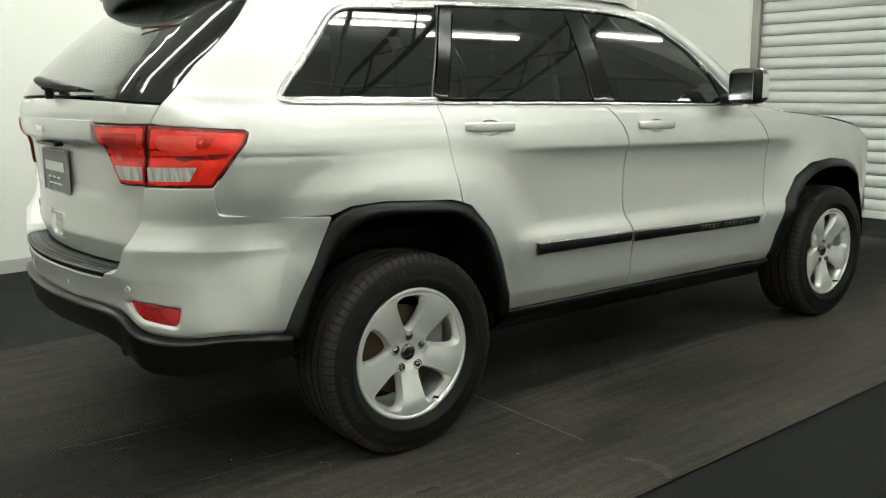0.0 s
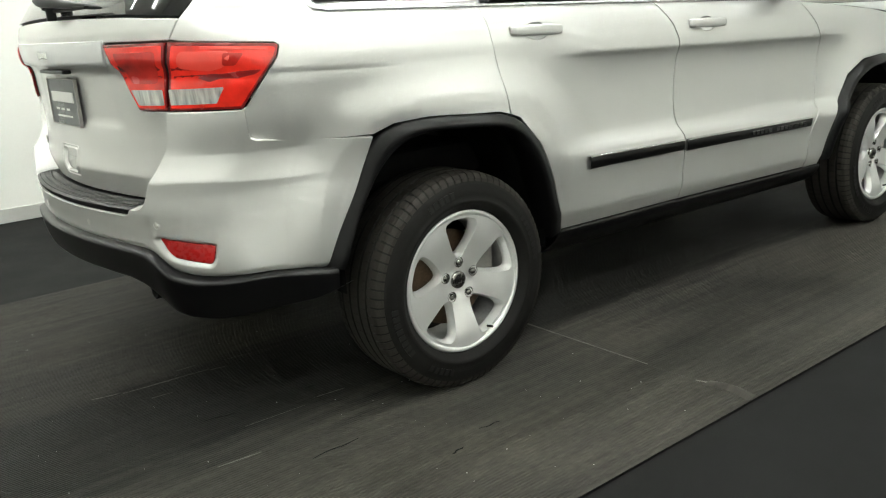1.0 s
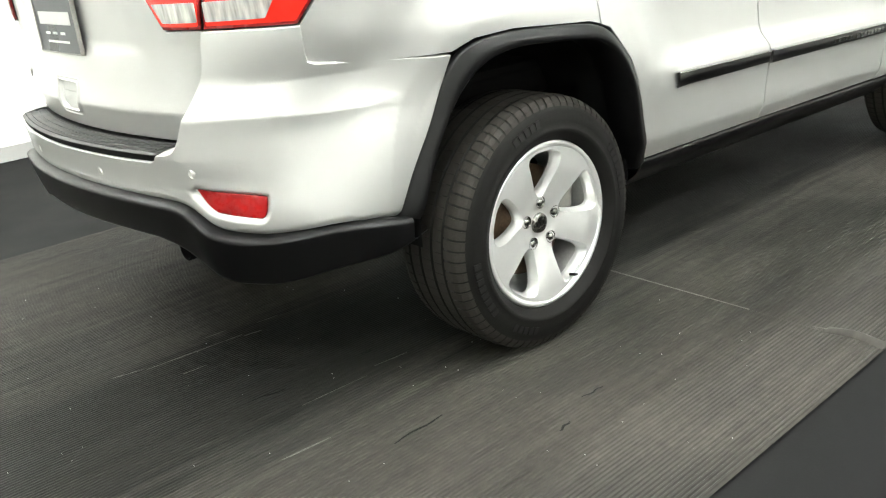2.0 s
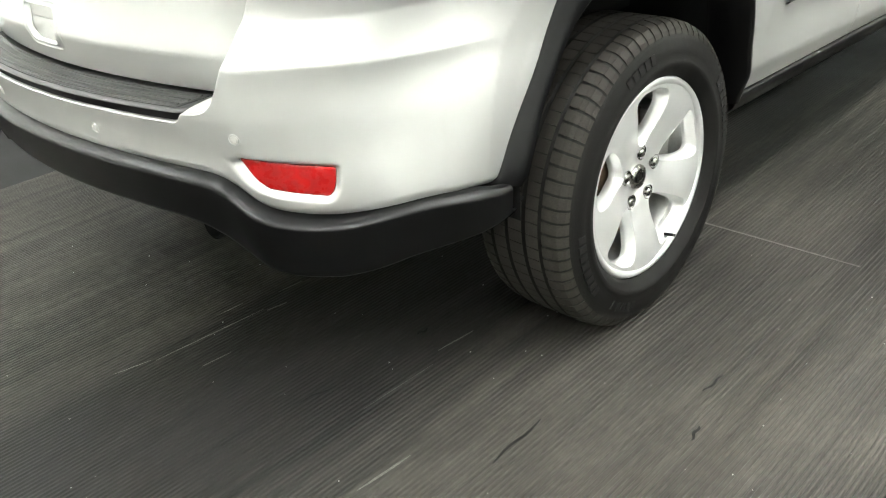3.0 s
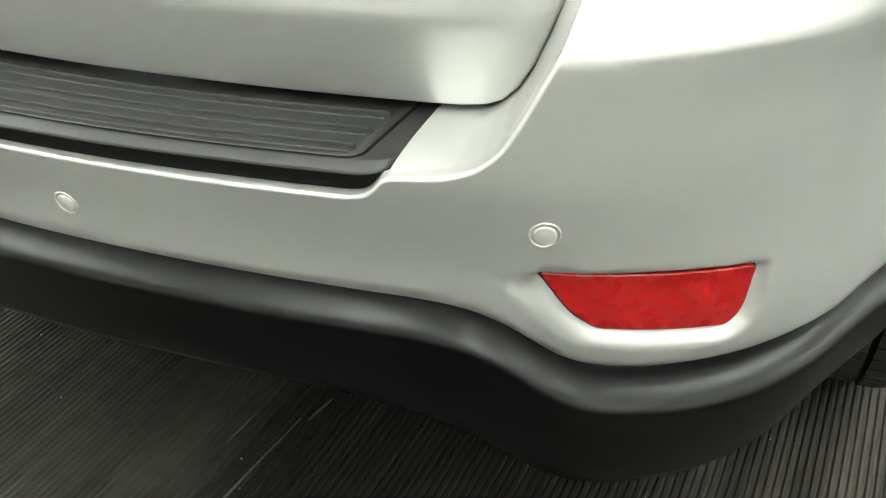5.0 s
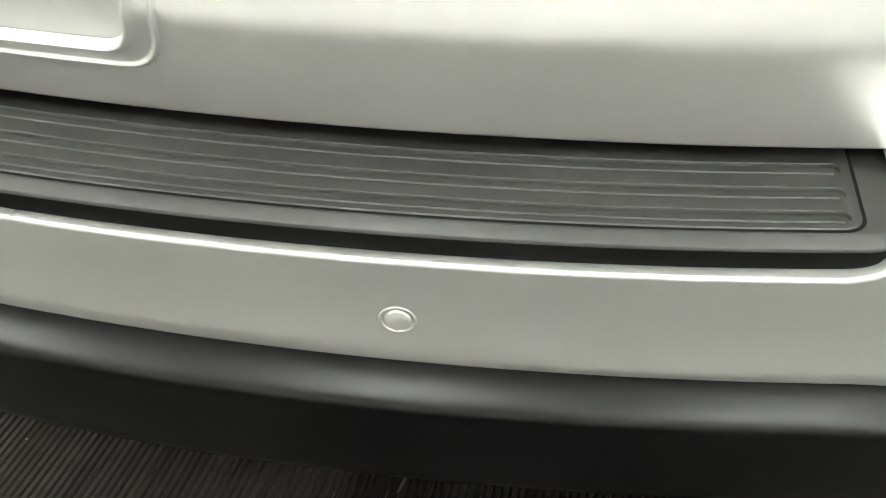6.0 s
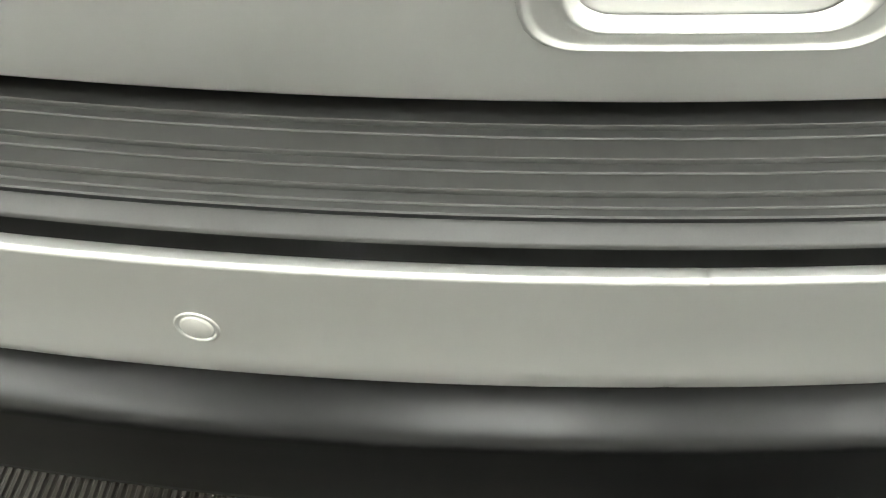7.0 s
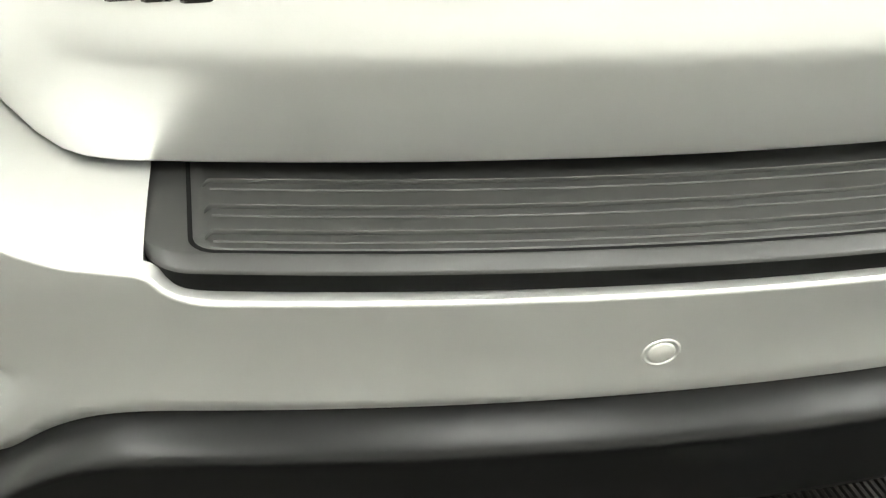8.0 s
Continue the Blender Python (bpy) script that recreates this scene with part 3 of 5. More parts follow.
GATE_EDGE = pts((-0.1, 0.762), (0.0, 0.762), (0.30, 0.762), (0.50, 0.7605), (0.545, 0.7600), (0.570, 0.7615), (0.585, 0.766), (0.599, 0.777), (0.613, 0.797), (0.626, 0.824), (0.638, 0.853), (0.656, 0.893),
                (0.678, 0.925), (0.688, 0.955), (0.692, 0.985), (0.700, 1.031))
LIGHT = rounded(pts((0.475, 1.227), (0.513, 1.108), (0.562, 1.032), (0.700, 1.030), (0.960, 1.026), (1.080, 1.168), (1.092, 1.203)), [0.006, 0.0, 0.02, 0, 0.01, 0.02, 0.015], 4)
SEAM = pts((0.0, 0.638), (0.18, 0.637), (0.29, 0.636), (0.42, 0.634), (0.523, 0.631), (0.553, 0.628), (0.578, 0.622), (0.603, 0.610), (0.625, 0.594), (0.645, 0.578), (0.675, 0.564), (0.735, 0.553), (0.810, 0.548), (0.890, 0.551),
           (0.980, 0.555), (1.068, 0.550), (1.145, 0.541), (1.200, 0.530))
SEAM_D = resample(rounded([(-0.2, 0.638)] + SEAM + [(1.4, 0.53)], 0.05, 4)[6:-6], 200)


SKIRT_IN = curve([0.0, 0.0012, 0.0023, 0.0045, 0.0075, 0.0105, 0.0135, 0.016, 0.0185, 0.022, 0.030, 0.06, 0.10, 0.14, 0.30], [-0.016, -0.007, -0.002, 0.006, 0.0128, 0.0175, 0.0205, 0.0218, 0.0222, 0.0215, 0.0200, 0.014, 0.004, -0.010, -0.10])


def skirt_fn(w, z):
    """The black lower bumper: a sloping shoulder under the seam, a soft edge, then inward."""
    w, z = np.asarray(w, float), np.asarray(z, float)
    s = np.interp(w, [p[0] for p in SEAM_D], [p[1] for p in SEAM_D])
    flat = 0.7 * smoothstep(1.06, 1.22, w)
    out = SKIRT_IN(np.maximum(s - z, 0)) * (1 - flat) + flat * (0.010 - 0.008 * smoothstep(0.003, 0.0, s - z) - 0.05 * np.maximum(s - z, 0))
    base = skin(w, 0.640 + 0 * z, True)
    base[..., 2] = z
    ang = np.clip((w - CX) / CR, 0, math.pi / 2)
    base[..., 0] += np.where(w < CX, 0, np.sin(ang)) * out
    base[..., 1] += -np.where(w < CX, 1, np.cos(ang)) * out
    base[..., 0] += 0.003 * smoothstep(1.08, 1.22, w)
    return base


REFLECTOR = rounded(pts((0.6215, 0.6675), (0.651, 0.625), (0.675, 0.607), (0.730, 0.598), (0.797, 0.588), (0.811, 0.602), (0.8185, 0.645), (0.716, 0.658)), [0.006, 0.012, 0.008, 0.0, 0.008, 0.010, 0.008, 0.0], 4)
RECESS = rounded(pts((0.572, 0.6755), (0.629, 0.617), (0.651, 0.598), (0.705, 0.585), (0.762, 0.577), (0.806, 0.573), (0.827, 0.596), (0.831, 0.653), (0.72, 0.666)), [0.002, 0.02, 0.016, 0.0, 0.0, 0.016, 0.014, 0.008, 0.0], 4)
REFL_RING, RECESS_RING = resample(REFLECTOR, 48, True), resample(RECESS, 56, True)


def hem_skin(w, z):
    """The silver bumper, its last fingers above the seam folding under."""
    w, z = np.asarray(w, float), np.asarray(z, float)
    s = np.interp(w, SEAM_D[:, 0], SEAM_D[:, 1])
    d = np.clip((s + 0.011 - z) / 0.011, 0, 1)
    return skin(w, z, True, -0.0045 * d - 0.0015 * d * d - recess_depth(w, z))


def ring_distance(w, z, ring):
    """Distance to a closed line of (w, z)."""
    a, e = ring, np.roll(ring, -1, 0) - ring
    q = np.stack([np.ravel(w), np.ravel(z)], 1)
    best = np.full(len(q), 9.0)
    for p0, v in zip(a, e):
        t = np.clip(((q - p0) @ v) / (v @ v + 1e-12), 0, 1)
        best = np.minimum(best, np.hypot(*(q - p0 - t[:, None] * v).T))
    return best.reshape(np.shape(w))


def recess_depth(w, z):
    """How deep the bumper is pressed in round the reflector."""
    w, z = np.asarray(w, float), np.asarray(z, float)
    out = np.zeros(np.shape(w))
    near = (w > 0.56) & (w < 0.84) & (z > 0.565) & (z < 0.69)
    if near.any():
        ww, zz = w[near], z[near]
        in_outer = np.array([inside((p, q), RECESS_RING) for p, q in zip(ww, zz)])
        in_inner = np.array([inside((p, q), REFL_RING) for p, q in zip(ww, zz)])
        do, di = ring_distance(ww, zz, RECESS_RING), ring_distance(ww, zz, REFL_RING)
        t = np.where(in_inner, 1.0, np.where(in_outer, do / (do + di + 1e-9), 0.0))
        out[near] = 0.0095 * t * t * (1.5 - 0.5 * t)
    return out


SKIRT_BOTTOM = pts((0.0, 0.530), (0.30, 0.532), (0.45, 0.528), (0.51, 0.514), (0.55, 0.496), (0.59, 0.466), (0.64, 0.442), (0.70, 0.428), (0.80, 0.422), (0.87, 0.428), (0.95, 0.438), (1.04, 0.444), (1.13, 0.452), (1.225, 0.470))


def loft_on(name, rows, material, parent, mir, label="", closed=False):
    out = []
    for q in rows:
        q = np.array(q)
        if mir:
            q = q * (-1, 1, 1)
        out.append(list(q) + ([q[0]] if closed else []))
    return part(name, grid_mesh(out[::-1] if mir else out), material, parent, label)


# the notch's rim: round the pad's corner, then along the gate's edge at a distance
CREASE = resample(rounded(pts((0.484, 0.7240), (0.498, 0.7265), (0.508, 0.7335), (0.5137, 0.7435), (0.535, 0.7455), (0.557, 0.7472), (0.580, 0.755), (0.598, 0.770), (0.6126, 0.794), (0.6270, 0.821), (0.6410, 0.850), (0.657, 0.885), (0.676, 0.916),
                              (0.690, 0.945), (0.698, 0.985), (0.707, 1.027)), [0] + [0.008] * 14 + [0], 3), 90)
CORNER_N = int(np.argmin(np.hypot(CREASE[:, 0] - 0.5140, CREASE[:, 1] - 0.7435)))
RIM_LINE = resample([(0.523, 0.757)] + [(w, z - 0.003) for w, z in GATE_EDGE if 0.53 < w < 0.58] + [p for p in GATE_EDGE if p[0] >= 0.58], 90 - CORNER_N)
PAD_X, PAD_R, PAD_FRONT = 0.5126, 0.024, -0.9965


def pad_line(x):
    return 0.2575 * x * x


def glass_fn(w, z):
    """The side glass: gently bowed between its lower and upper edge."""
    z = np.asarray(z, float)
    t = ((z - 1.30) / 0.32)[..., None]
    p = skin(w, 1.30 + 0 * z, out=-0.006) * (1 - t) + skin(w, 1.62 + 0 * z, out=-0.006) * t
    p[..., 0] += 0.020 * (t * (1 - t))[..., 0]
    p[..., 2] = z
    return p



def pressed_lines(y0, y1, levels, step=0.016):
    """Points along the sharp lines of the side, to carry them in the mesh."""
    return [(W(y), zz - rake(y)) for zz in levels for y in np.arange(y0, y1, step)]


def body_side(mir):
    s = -1 if mir else 1
    shoulder, lower = (1.070, 1.078, 1.085, 1.092, 1.100), (0.505, 0.518, 0.530, 0.735, 0.744, 0.760, 0.775, 0.785)
    cups = [[(W(y + 0.060 * math.cos(q)), 1.190 - 0.030 * y - 0.004 + 0.029 * math.sin(q)) for q in np.linspace(0, 2 * math.pi, 33)[:-1]] for y in (0.372, 1.342)]
    qwin = rounded(pts((W(-0.462), 1.294), (W(0.158), 1.279), (W(0.30), 1.622), (W(-0.165), 1.602)), [0.035, 0.008, 0.008, 0.07], 6)
    quarter = pts((0.765, 1.229), (0.80, 1.222), (0.95, 1.213), (1.08, 1.205), (1.094, 1.196), (1.084, 1.166), (0.964, 1.026), (0.967, 0.962), (0.972, 0.944), (0.990, 0.934), (1.188, 0.921), (W(-0.315), 0.917),
                  (W(-0.25), 0.942), (W(-0.13), 0.949), (W(0.15), 0.931), (W(0.196), 0.919), (W(0.188), 0.98), (W(0.166), 1.15), (W(0.150), 1.272),
                  (W(0.152), 1.290), (W(0.305), 1.640), (W(0.30), 1.672), (W(-0.12), 1.668), (W(-0.40), 1.645), (1.185, 1.605), (1.05, 1.51), (0.905, 1.407), (0.80, 1.285))
    panel("quarter_panel", quarter, body_skin, PAINT, car, holes=[qwin], mirror=mir, step=0.022, lip=0.0016, gap=0.0022, extra=pressed_lines(-0.60, 0.14, (1.084, 1.092, 1.100, 1.108)))
    g = panel("quarter_window", qwin, glass_fn, GLASS, car, "dark tinted glass", mirror=mir, step=0.05, lip=0.0008)
    chrome_frame("window_surround", qwin, mir, g)
    rdoor = pts((W(0.20), 0.917), (W(0.240), 0.903), (W(0.334), 0.801), (W(0.372), 0.731), (W(0.414), 0.651), (W(0.456), 0.549), (W(0.492), 0.456),
                (W(1.186), 0.446), (W(1.184), 0.64), (W(1.176), 0.70), (W(1.145), 0.80), (W(1.140), 0.86), (W(1.151), 1.057), (W(1.145), 1.10), (W(1.12), 1.155), (W(1.04), 1.254),
                (W(0.151), 1.276), (W(0.166), 1.15), (W(0.19), 0.98))
    rd = panel("rear_door", rdoor, body_skin, PAINT, car, mirror=mir, step=0.028, holes=[cups[0]], hole_depth=0.002, hole_lip=0.001, extra=pressed_lines(0.45, 1.13, shoulder + lower))
    fdoor = pts((W(1.19), 0.446), (W(2.165), 0.424), (W(2.175), 0.60), (W(2.215), 0.68), (W(2.236), 0.76), (W(2.240), 1.008), (W(2.19), 1.10), (W(2.09), 1.211),
                (W(1.045), 1.252), (W(1.124), 1.155), (W(1.149), 1.10), (W(1.155), 1.057), (W(1.144), 0.86), (W(1.149), 0.80), (W(1.180), 0.70), (W(1.188), 0.64))
    fd = panel("front_door", fdoor, body_skin, PAINT, car, mirror=mir, step=0.028, holes=[cups[1]], hole_depth=0.002, hole_lip=0.001, extra=pressed_lines(1.21, 2.15, shoulder + lower))
    fender = pts((W(2.17), 0.42), (W(2.30), 0.42), (W(2.37), 0.68), (W(2.49), 0.84), (W(2.62), 0.905), (W(2.82), 0.915), (W(3.05), 0.89), (W(3.22), 0.84), (W(3.35), 0.70), (W(3.42), 0.50),
                 (W(3.62), 0.50), (W(3.66), 0.80), (W(3.60), 0.98), (W(3.3), 1.07), (W(2.8), 1.14), (W(2.095), 1.205), (W(2.194), 1.10), (W(2.244), 1.008), (W(2.240), 0.76), (W(2.219), 0.68), (W(2.18), 0.60))
    panel("front_fender", fender, body_skin, PAINT, car, mirror=mir, step=0.035)
    # side glass and the black pillars between
    rwin = pts((W(0.225), 1.281), (W(1.005), 1.260), (W(0.985), 1.636), (W(0.37), 1.622))
    g = panel("rear_door_window", rwin, glass_fn, GLASS, rd, "dark tinted glass", mirror=mir, step=0.05, lip=0.0008)
    fwin = pts((W(1.14), 1.256), (W(1.93), 1.232), (W(1.86), 1.37), (W(1.74), 1.48), (W(1.60), 1.56), (W(1.42), 1.615), (W(1.25), 1.632), (W(1.10), 1.637))
    panel("front_door_window", fwin, glass_fn, GLASS, fd, "tinted glass", mirror=mir, step=0.05, lip=0.0008)
    panel("pillar_trim", pts((W(0.155), 1.280), (W(0.222), 1.279), (W(0.368), 1.624), (W(0.308), 1.624)), lambda w, z: skin(w, z, out=-0.004), GLOSS, car, "black pillar trim", mirror=mir)
    panel("pillar_trim", pts((W(1.008), 1.258), (W(1.137), 1.254), (W(1.097), 1.638), (W(0.988), 1.636)), lambda w, z: skin(w, z, out=-0.003), GLOSS, car, "black pillar trim", mirror=mir)
    panel("corner_trim", pts((W(1.935), 1.231), (W(2.06), 1.226), (W(1.865), 1.372)), lambda w, z: skin(w, z, out=-0.002), BLACK, car, "black mirror corner", mirror=mir)
    # bright strips under and over the glass
    strip_on_skin("belt_moulding", [(-0.42, 1.290), (0.15, 1.276), (1.04, 1.254), (2.06, 1.222)], [(-0.42, 1.279), (0.15, 1.265), (1.04, 1.243), (2.06, 1.212)],
                  ((0, -0.012), (0, 0.003), (0.5, 0.007), (1, 0.004), (1, -0.006)), BRIGHT, mir, "bright chrome strip", 50)
    strip_on_skin("roof_moulding", [(-0.10, 1.622), (0.30, 1.640), (0.98, 1.655), (1.25, 1.650), (1.44, 1.632), (1.62, 1.576), (1.77, 1.492), (1.90, 1.375), (2.07, 1.226)],
                  [(-0.10, 1.606), (0.30, 1.624), (0.98, 1.639), (1.25, 1.634), (1.42, 1.617), (1.60, 1.562), (1.745, 1.481), (1.87, 1.370), (2.03, 1.226)],
                  ((0, -0.012), (0, 0.002), (0.5, 0.006), (1, 0.003), (1, -0.012)), BRIGHT, mir, "bright chrome strip", 60)
    strip_on_skin("roof_rail_panel", [(-0.42, 1.640), (-0.12, 1.668), (0.30, 1.690), (1.0, 1.70), (1.35, 1.690), (1.60, 1.64), (1.85, 1.52), (2.20, 1.25)],
                  [(-0.10, 1.622), (0.0, 1.628), (0.30, 1.640), (0.98, 1.655), (1.25, 1.650), (1.62, 1.576), (1.80, 1.470), (2.08, 1.226)],
                  ((0, -0.05), (0, -0.004), (0.3, 0.004), (1, 0.0), (1, -0.01)), PAINT, mir, "", 60)
    # bumper
    seam = [tuple(p) for p in SEAM_D if 0.001 < p[0] < 1.192]
    bump = [(0.0, 0.638)] + seam + pts((wv(-0.479), 0.535), (wv(-0.441), 0.622), (wv(-0.398), 0.706), (wv(-0.355), 0.790), (wv(-0.335), 0.855), (W(-0.318), 0.908), (1.188, 0.9220), (0.990, 0.9350), (0.9720, 0.9425), (0.9660, 0.962), (0.9635, 1.024), (0.745, 1.027)) \
        + [tuple(p) for p in CREASE[::-1]] + pts((0.25, 0.724), (0.0, 0.724))
    bp = panel("rear_bumper", bump, hem_skin, PAINT, car, mirror=mir, step=0.0085, gap=0.0, depth=0.012, lip=0.003, holes=[REFLECTOR], hole_depth=0.006, hole_lip=0.0006,
               extra=[tuple(p) for t in (0.0, 0.2, 0.4, 0.6, 0.8) for p in resample(RECESS, 90, True) * (1 - t) + resample(REFLECTOR, 90, True) * t]
               + [(w, z + d) for d in (-0.003, 0.001, 0.005) for w, z in zip(np.arange(0.66, 1.20, 0.009), np.interp(np.arange(0.66, 1.20, 0.009), (0.66, 0.80, 0.99, 1.2), (0.838, 0.829, 0.822, 0.822)))])
    # the silver shelf between the gate's edge and the notch's rim, rounded over at the rim
    far = skin(RIM_LINE[:, 0], RIM_LINE[:, 1])
    rim = bump_skin(CREASE[CORNER_N:, 0], CREASE[CORNER_N:, 1])
    ease = np.clip(np.arange(len(far)) / 14, 0, 1)[:, None]
    flat = far + (rim - far) * 0.86
    flat[:, 2] = far[:, 2] * 0.62 + rim[:, 2] * 0.38 + 0.002 * (1 - ease[:, 0])
    rows = [far + np.array([0, 0.05, 0.0])]
    for t in np.linspace(0, 1, 14):
        rows.append((1 - t) ** 2 * far + 2 * t * (1 - t) * flat + t * t * rim)
    loft_on("bumper_shelf", rows, PAINT, bp, mir)
    # the bright lip round the corner of the step pad
    q = np.linspace(0, math.pi / 2, CORNER_N + 1)
    nook = np.stack([PAD_X - PAD_R + PAD_R * np.sin(q), PAD_FRONT + PAD_R * (1 - np.cos(q)) + 0.001, 0.725 + 0.0185 * (q / q[-1]) ** 2], 1)
    nook[:, 1] += pad_line(nook[:, 0])
    edge = bump_skin(CREASE[:CORNER_N + 1, 0], CREASE[:CORNER_N + 1, 1])
    rows = [nook + np.array([0, 0.02, -0.004])] + [edge * t + nook * (1 - t) + np.array([0, 0, 0.004 * t * (1 - t)]) for t in (0, 0.33, 0.66, 1.0)]
    loft_on("bumper_lip", rows, PAINT, bp, mir)
    ws = np.r_[np.linspace(0, 0.5, 26), np.linspace(0.505, 0.72, 44), np.linspace(0.73, 1.225, 38)]
    top = np.interp(ws, SEAM_D[:, 0], SEAM_D[:, 1]) + 0.001
    base = np.array(SKIRT_BOTTOM)
    bot = np.interp(ws, base[:, 0], base[:, 1])
    rows = []
    for d in (0.0, 0.0006, 0.0012, 0.0023, 0.0035, 0.0045, 0.006, 0.0075, 0.009, 0.0105, 0.012, 0.0135, 0.0148, 0.016, 0.0173, 0.0185, 0.022, 0.030):
        rows.append(skirt_fn(ws, top - d))
    for t in np.linspace(0.08, 1.0, 12):
        rows.append(skirt_fn(ws, (top - 0.030) * (1 - t) + bot * t))
    lip = rows[-1].copy()
    lip[:, 1] += 0.006
    lip[:, 2] -= 0.004
    tuck = rows[-1].copy()
    tuck[:, 1] += 0.07
    tuck[:, 0] *= 0.97
    rows = rows + [lip, tuck]
    out = [q * (-1, 1, 1) if mir else q for q in rows]
    part("bumper_skirt", grid_mesh(out[::-1] if not mir else out), BLACK, car, "matt black plastic lower bumper")
    panel("reflector", REFLECTOR, lambda w, z: skin(w, z, True, -0.0070), REFL, bp, "red bumper reflector", mirror=mir, step=0.012, lip=0.002)
    for wx, zz in ((0.2345, 0.6778), (0.6283, 0.7058)):
        sensor(wx, zz, mir, bp)
    # arch flares
    prof = ((0, -0.012), (0, 0.003), (0.12, 0.009), (0.5, 0.019), (0.85, 0.027), (1.0, 0.020), (1.0, -0.09))
    strip_on_skin("rear_flare", REAR_FLARE_OUT, REAR_FLARE_IN, prof, BLACK, mir, "matt black plastic wheel arch flare", swell=0.75)
    strip_on_skin("front_flare", FRONT_FLARE_OUT, FRONT_FLARE_IN, prof, BLACK, mir, "matt black plastic wheel arch flare", swell=0.001)
    for y0, inn in ((0.0, REAR_FLARE_IN), (2.915, FRONT_FLARE_IN)):
        line = resample([(inn[0][0], 0.44)] + list(inn) + [(inn[-1][0], 0.40)], 40)
        rows = [[(s * x, y, z) for y, z in line] for x in (0.89, 0.50)]
        part("arch_liner", grid_mesh(rows), GAP, car)
    # sill and side mouldings
    strip_on_skin("sill", [(0.48, 0.455), (1.2, 0.444), (2.32, 0.416)], [(0.45, 0.36), (1.2, 0.35), (2.32, 0.33)],
                  ((0, -0.03), (0, 0.0), (0.10, 0.010), (0.5, 0.006), (1, -0.03), (1, -0.2)), BLACK, mir, "black plastic sill", 30)
    for a, b in ((0.590, 1.160), (1.176, 2.146)):
        z = lambda y: 0.7285 - 0.030 * y
        mould = strip_on_skin("side_moulding", [(a, z(a) + 0.004), (b, z(b) + 0.003)], [(a + 0.006, z(a) - 0.042), (b, z(b) - 0.036)],
                              ((0, -0.01), (0, 0.010), (0.1, 0.014), (0.9, 0.012), (1, 0.008), (1, -0.01)), BLACK, mir, "black side moulding with a chrome edge", 30)
        strip_on_skin("chrome_edge", [(a, z(a) + 0.010), (b, z(b) + 0.009)], [(a, z(a) + 0.001), (b, z(b) + 0.001)],
                      ((0, -0.01), (0, 0.010), (0.5, 0.0165), (1, 0.015), (1, 0.0)), CHROME, mir, "chrome strip", 30).parent = mould
        if a > 1 and not mir:
            for k in range(14):
                if k != 5:
                    y = 1.655 + k * 0.0325
                    x = float(skin(np.array([W(y)]), np.array([z(y) - 0.018]))[0, 0])
                    part("lettering_bar", bevelled_box(0.004, 0.022, 0.019, (x + 0.0145, y, z(y) - 0.018), 0.001), CHROME, mould, "chrome lettering bar")
    for y0, door in ((0.372, rd), (1.342, fd)):
        door_handle(y0, s, door)


def chrome_frame(name, outline, mir, parent):
    """A bright surround along a window outline."""
    o = np.array(densify(outline, 0.02))
    t = np.roll(o, -1, 0) - np.roll(o, 1, 0)
    t /= np.linalg.norm(t, axis=1, keepdims=True)
    n = np.stack([t[:, 1], -t[:, 0]], 1)
    rows = []
    for a, off in ((-0.012, -0.004), (-0.012, 0.003), (0.0, 0.007), (0.010, 0.005), (0.013, -0.003)):
        q = o + n * a
        p = skin(q[:, 0], q[:, 1], out=off)
        if mir:
            p[:, 0] *= -1
        rows.append(p)
    keep = np.where((o[:, 1] > 1.30) & (o[:, 0] - (o[:, 1] - 1.279) * 0.414 > W(0.140)))[0]
    first = keep.max() + 1
    order = [i % len(o) for i in range(first, first + len(o) - len(keep))]
    rows = [[r[i] for i in order] for r in rows]
    part(name, grid_mesh(rows if not mir else rows[::-1]), BRIGHT, parent, "bright chrome window surround")


def sensor(w, z, mir, parent):
    p = bump_skin(np.array([w]), np.array([z]))[0]
    n = skin_normals(np.array([w]), np.array([z]), bump_skin)[0]
    if mir:
        p, n = p * (-1, 1, 1), n * (-1, 1, 1)
    m = Matrix.Translation(p) @ Vector(n).to_track_quat("X", "Z").to_matrix().to_4x4()
    ring = part("parking_sensor", lathe([(-0.004, 0.0120), (0.0004, 0.0116), (0.0012, 0.0106), (0.0002, 0.0096), (-0.003, 0.0092)], 28), PAINT, None, "round parking sensor with a fine rim")
    disc = part("sensor_face", lathe([(-0.003, 0.0086), (0.0006, 0.0083), (0.0012, 0.007), (0.0014, 0.0005)], 28), SENSOR, ring)
    ring.parent = parent
    ring.matrix_basis = m


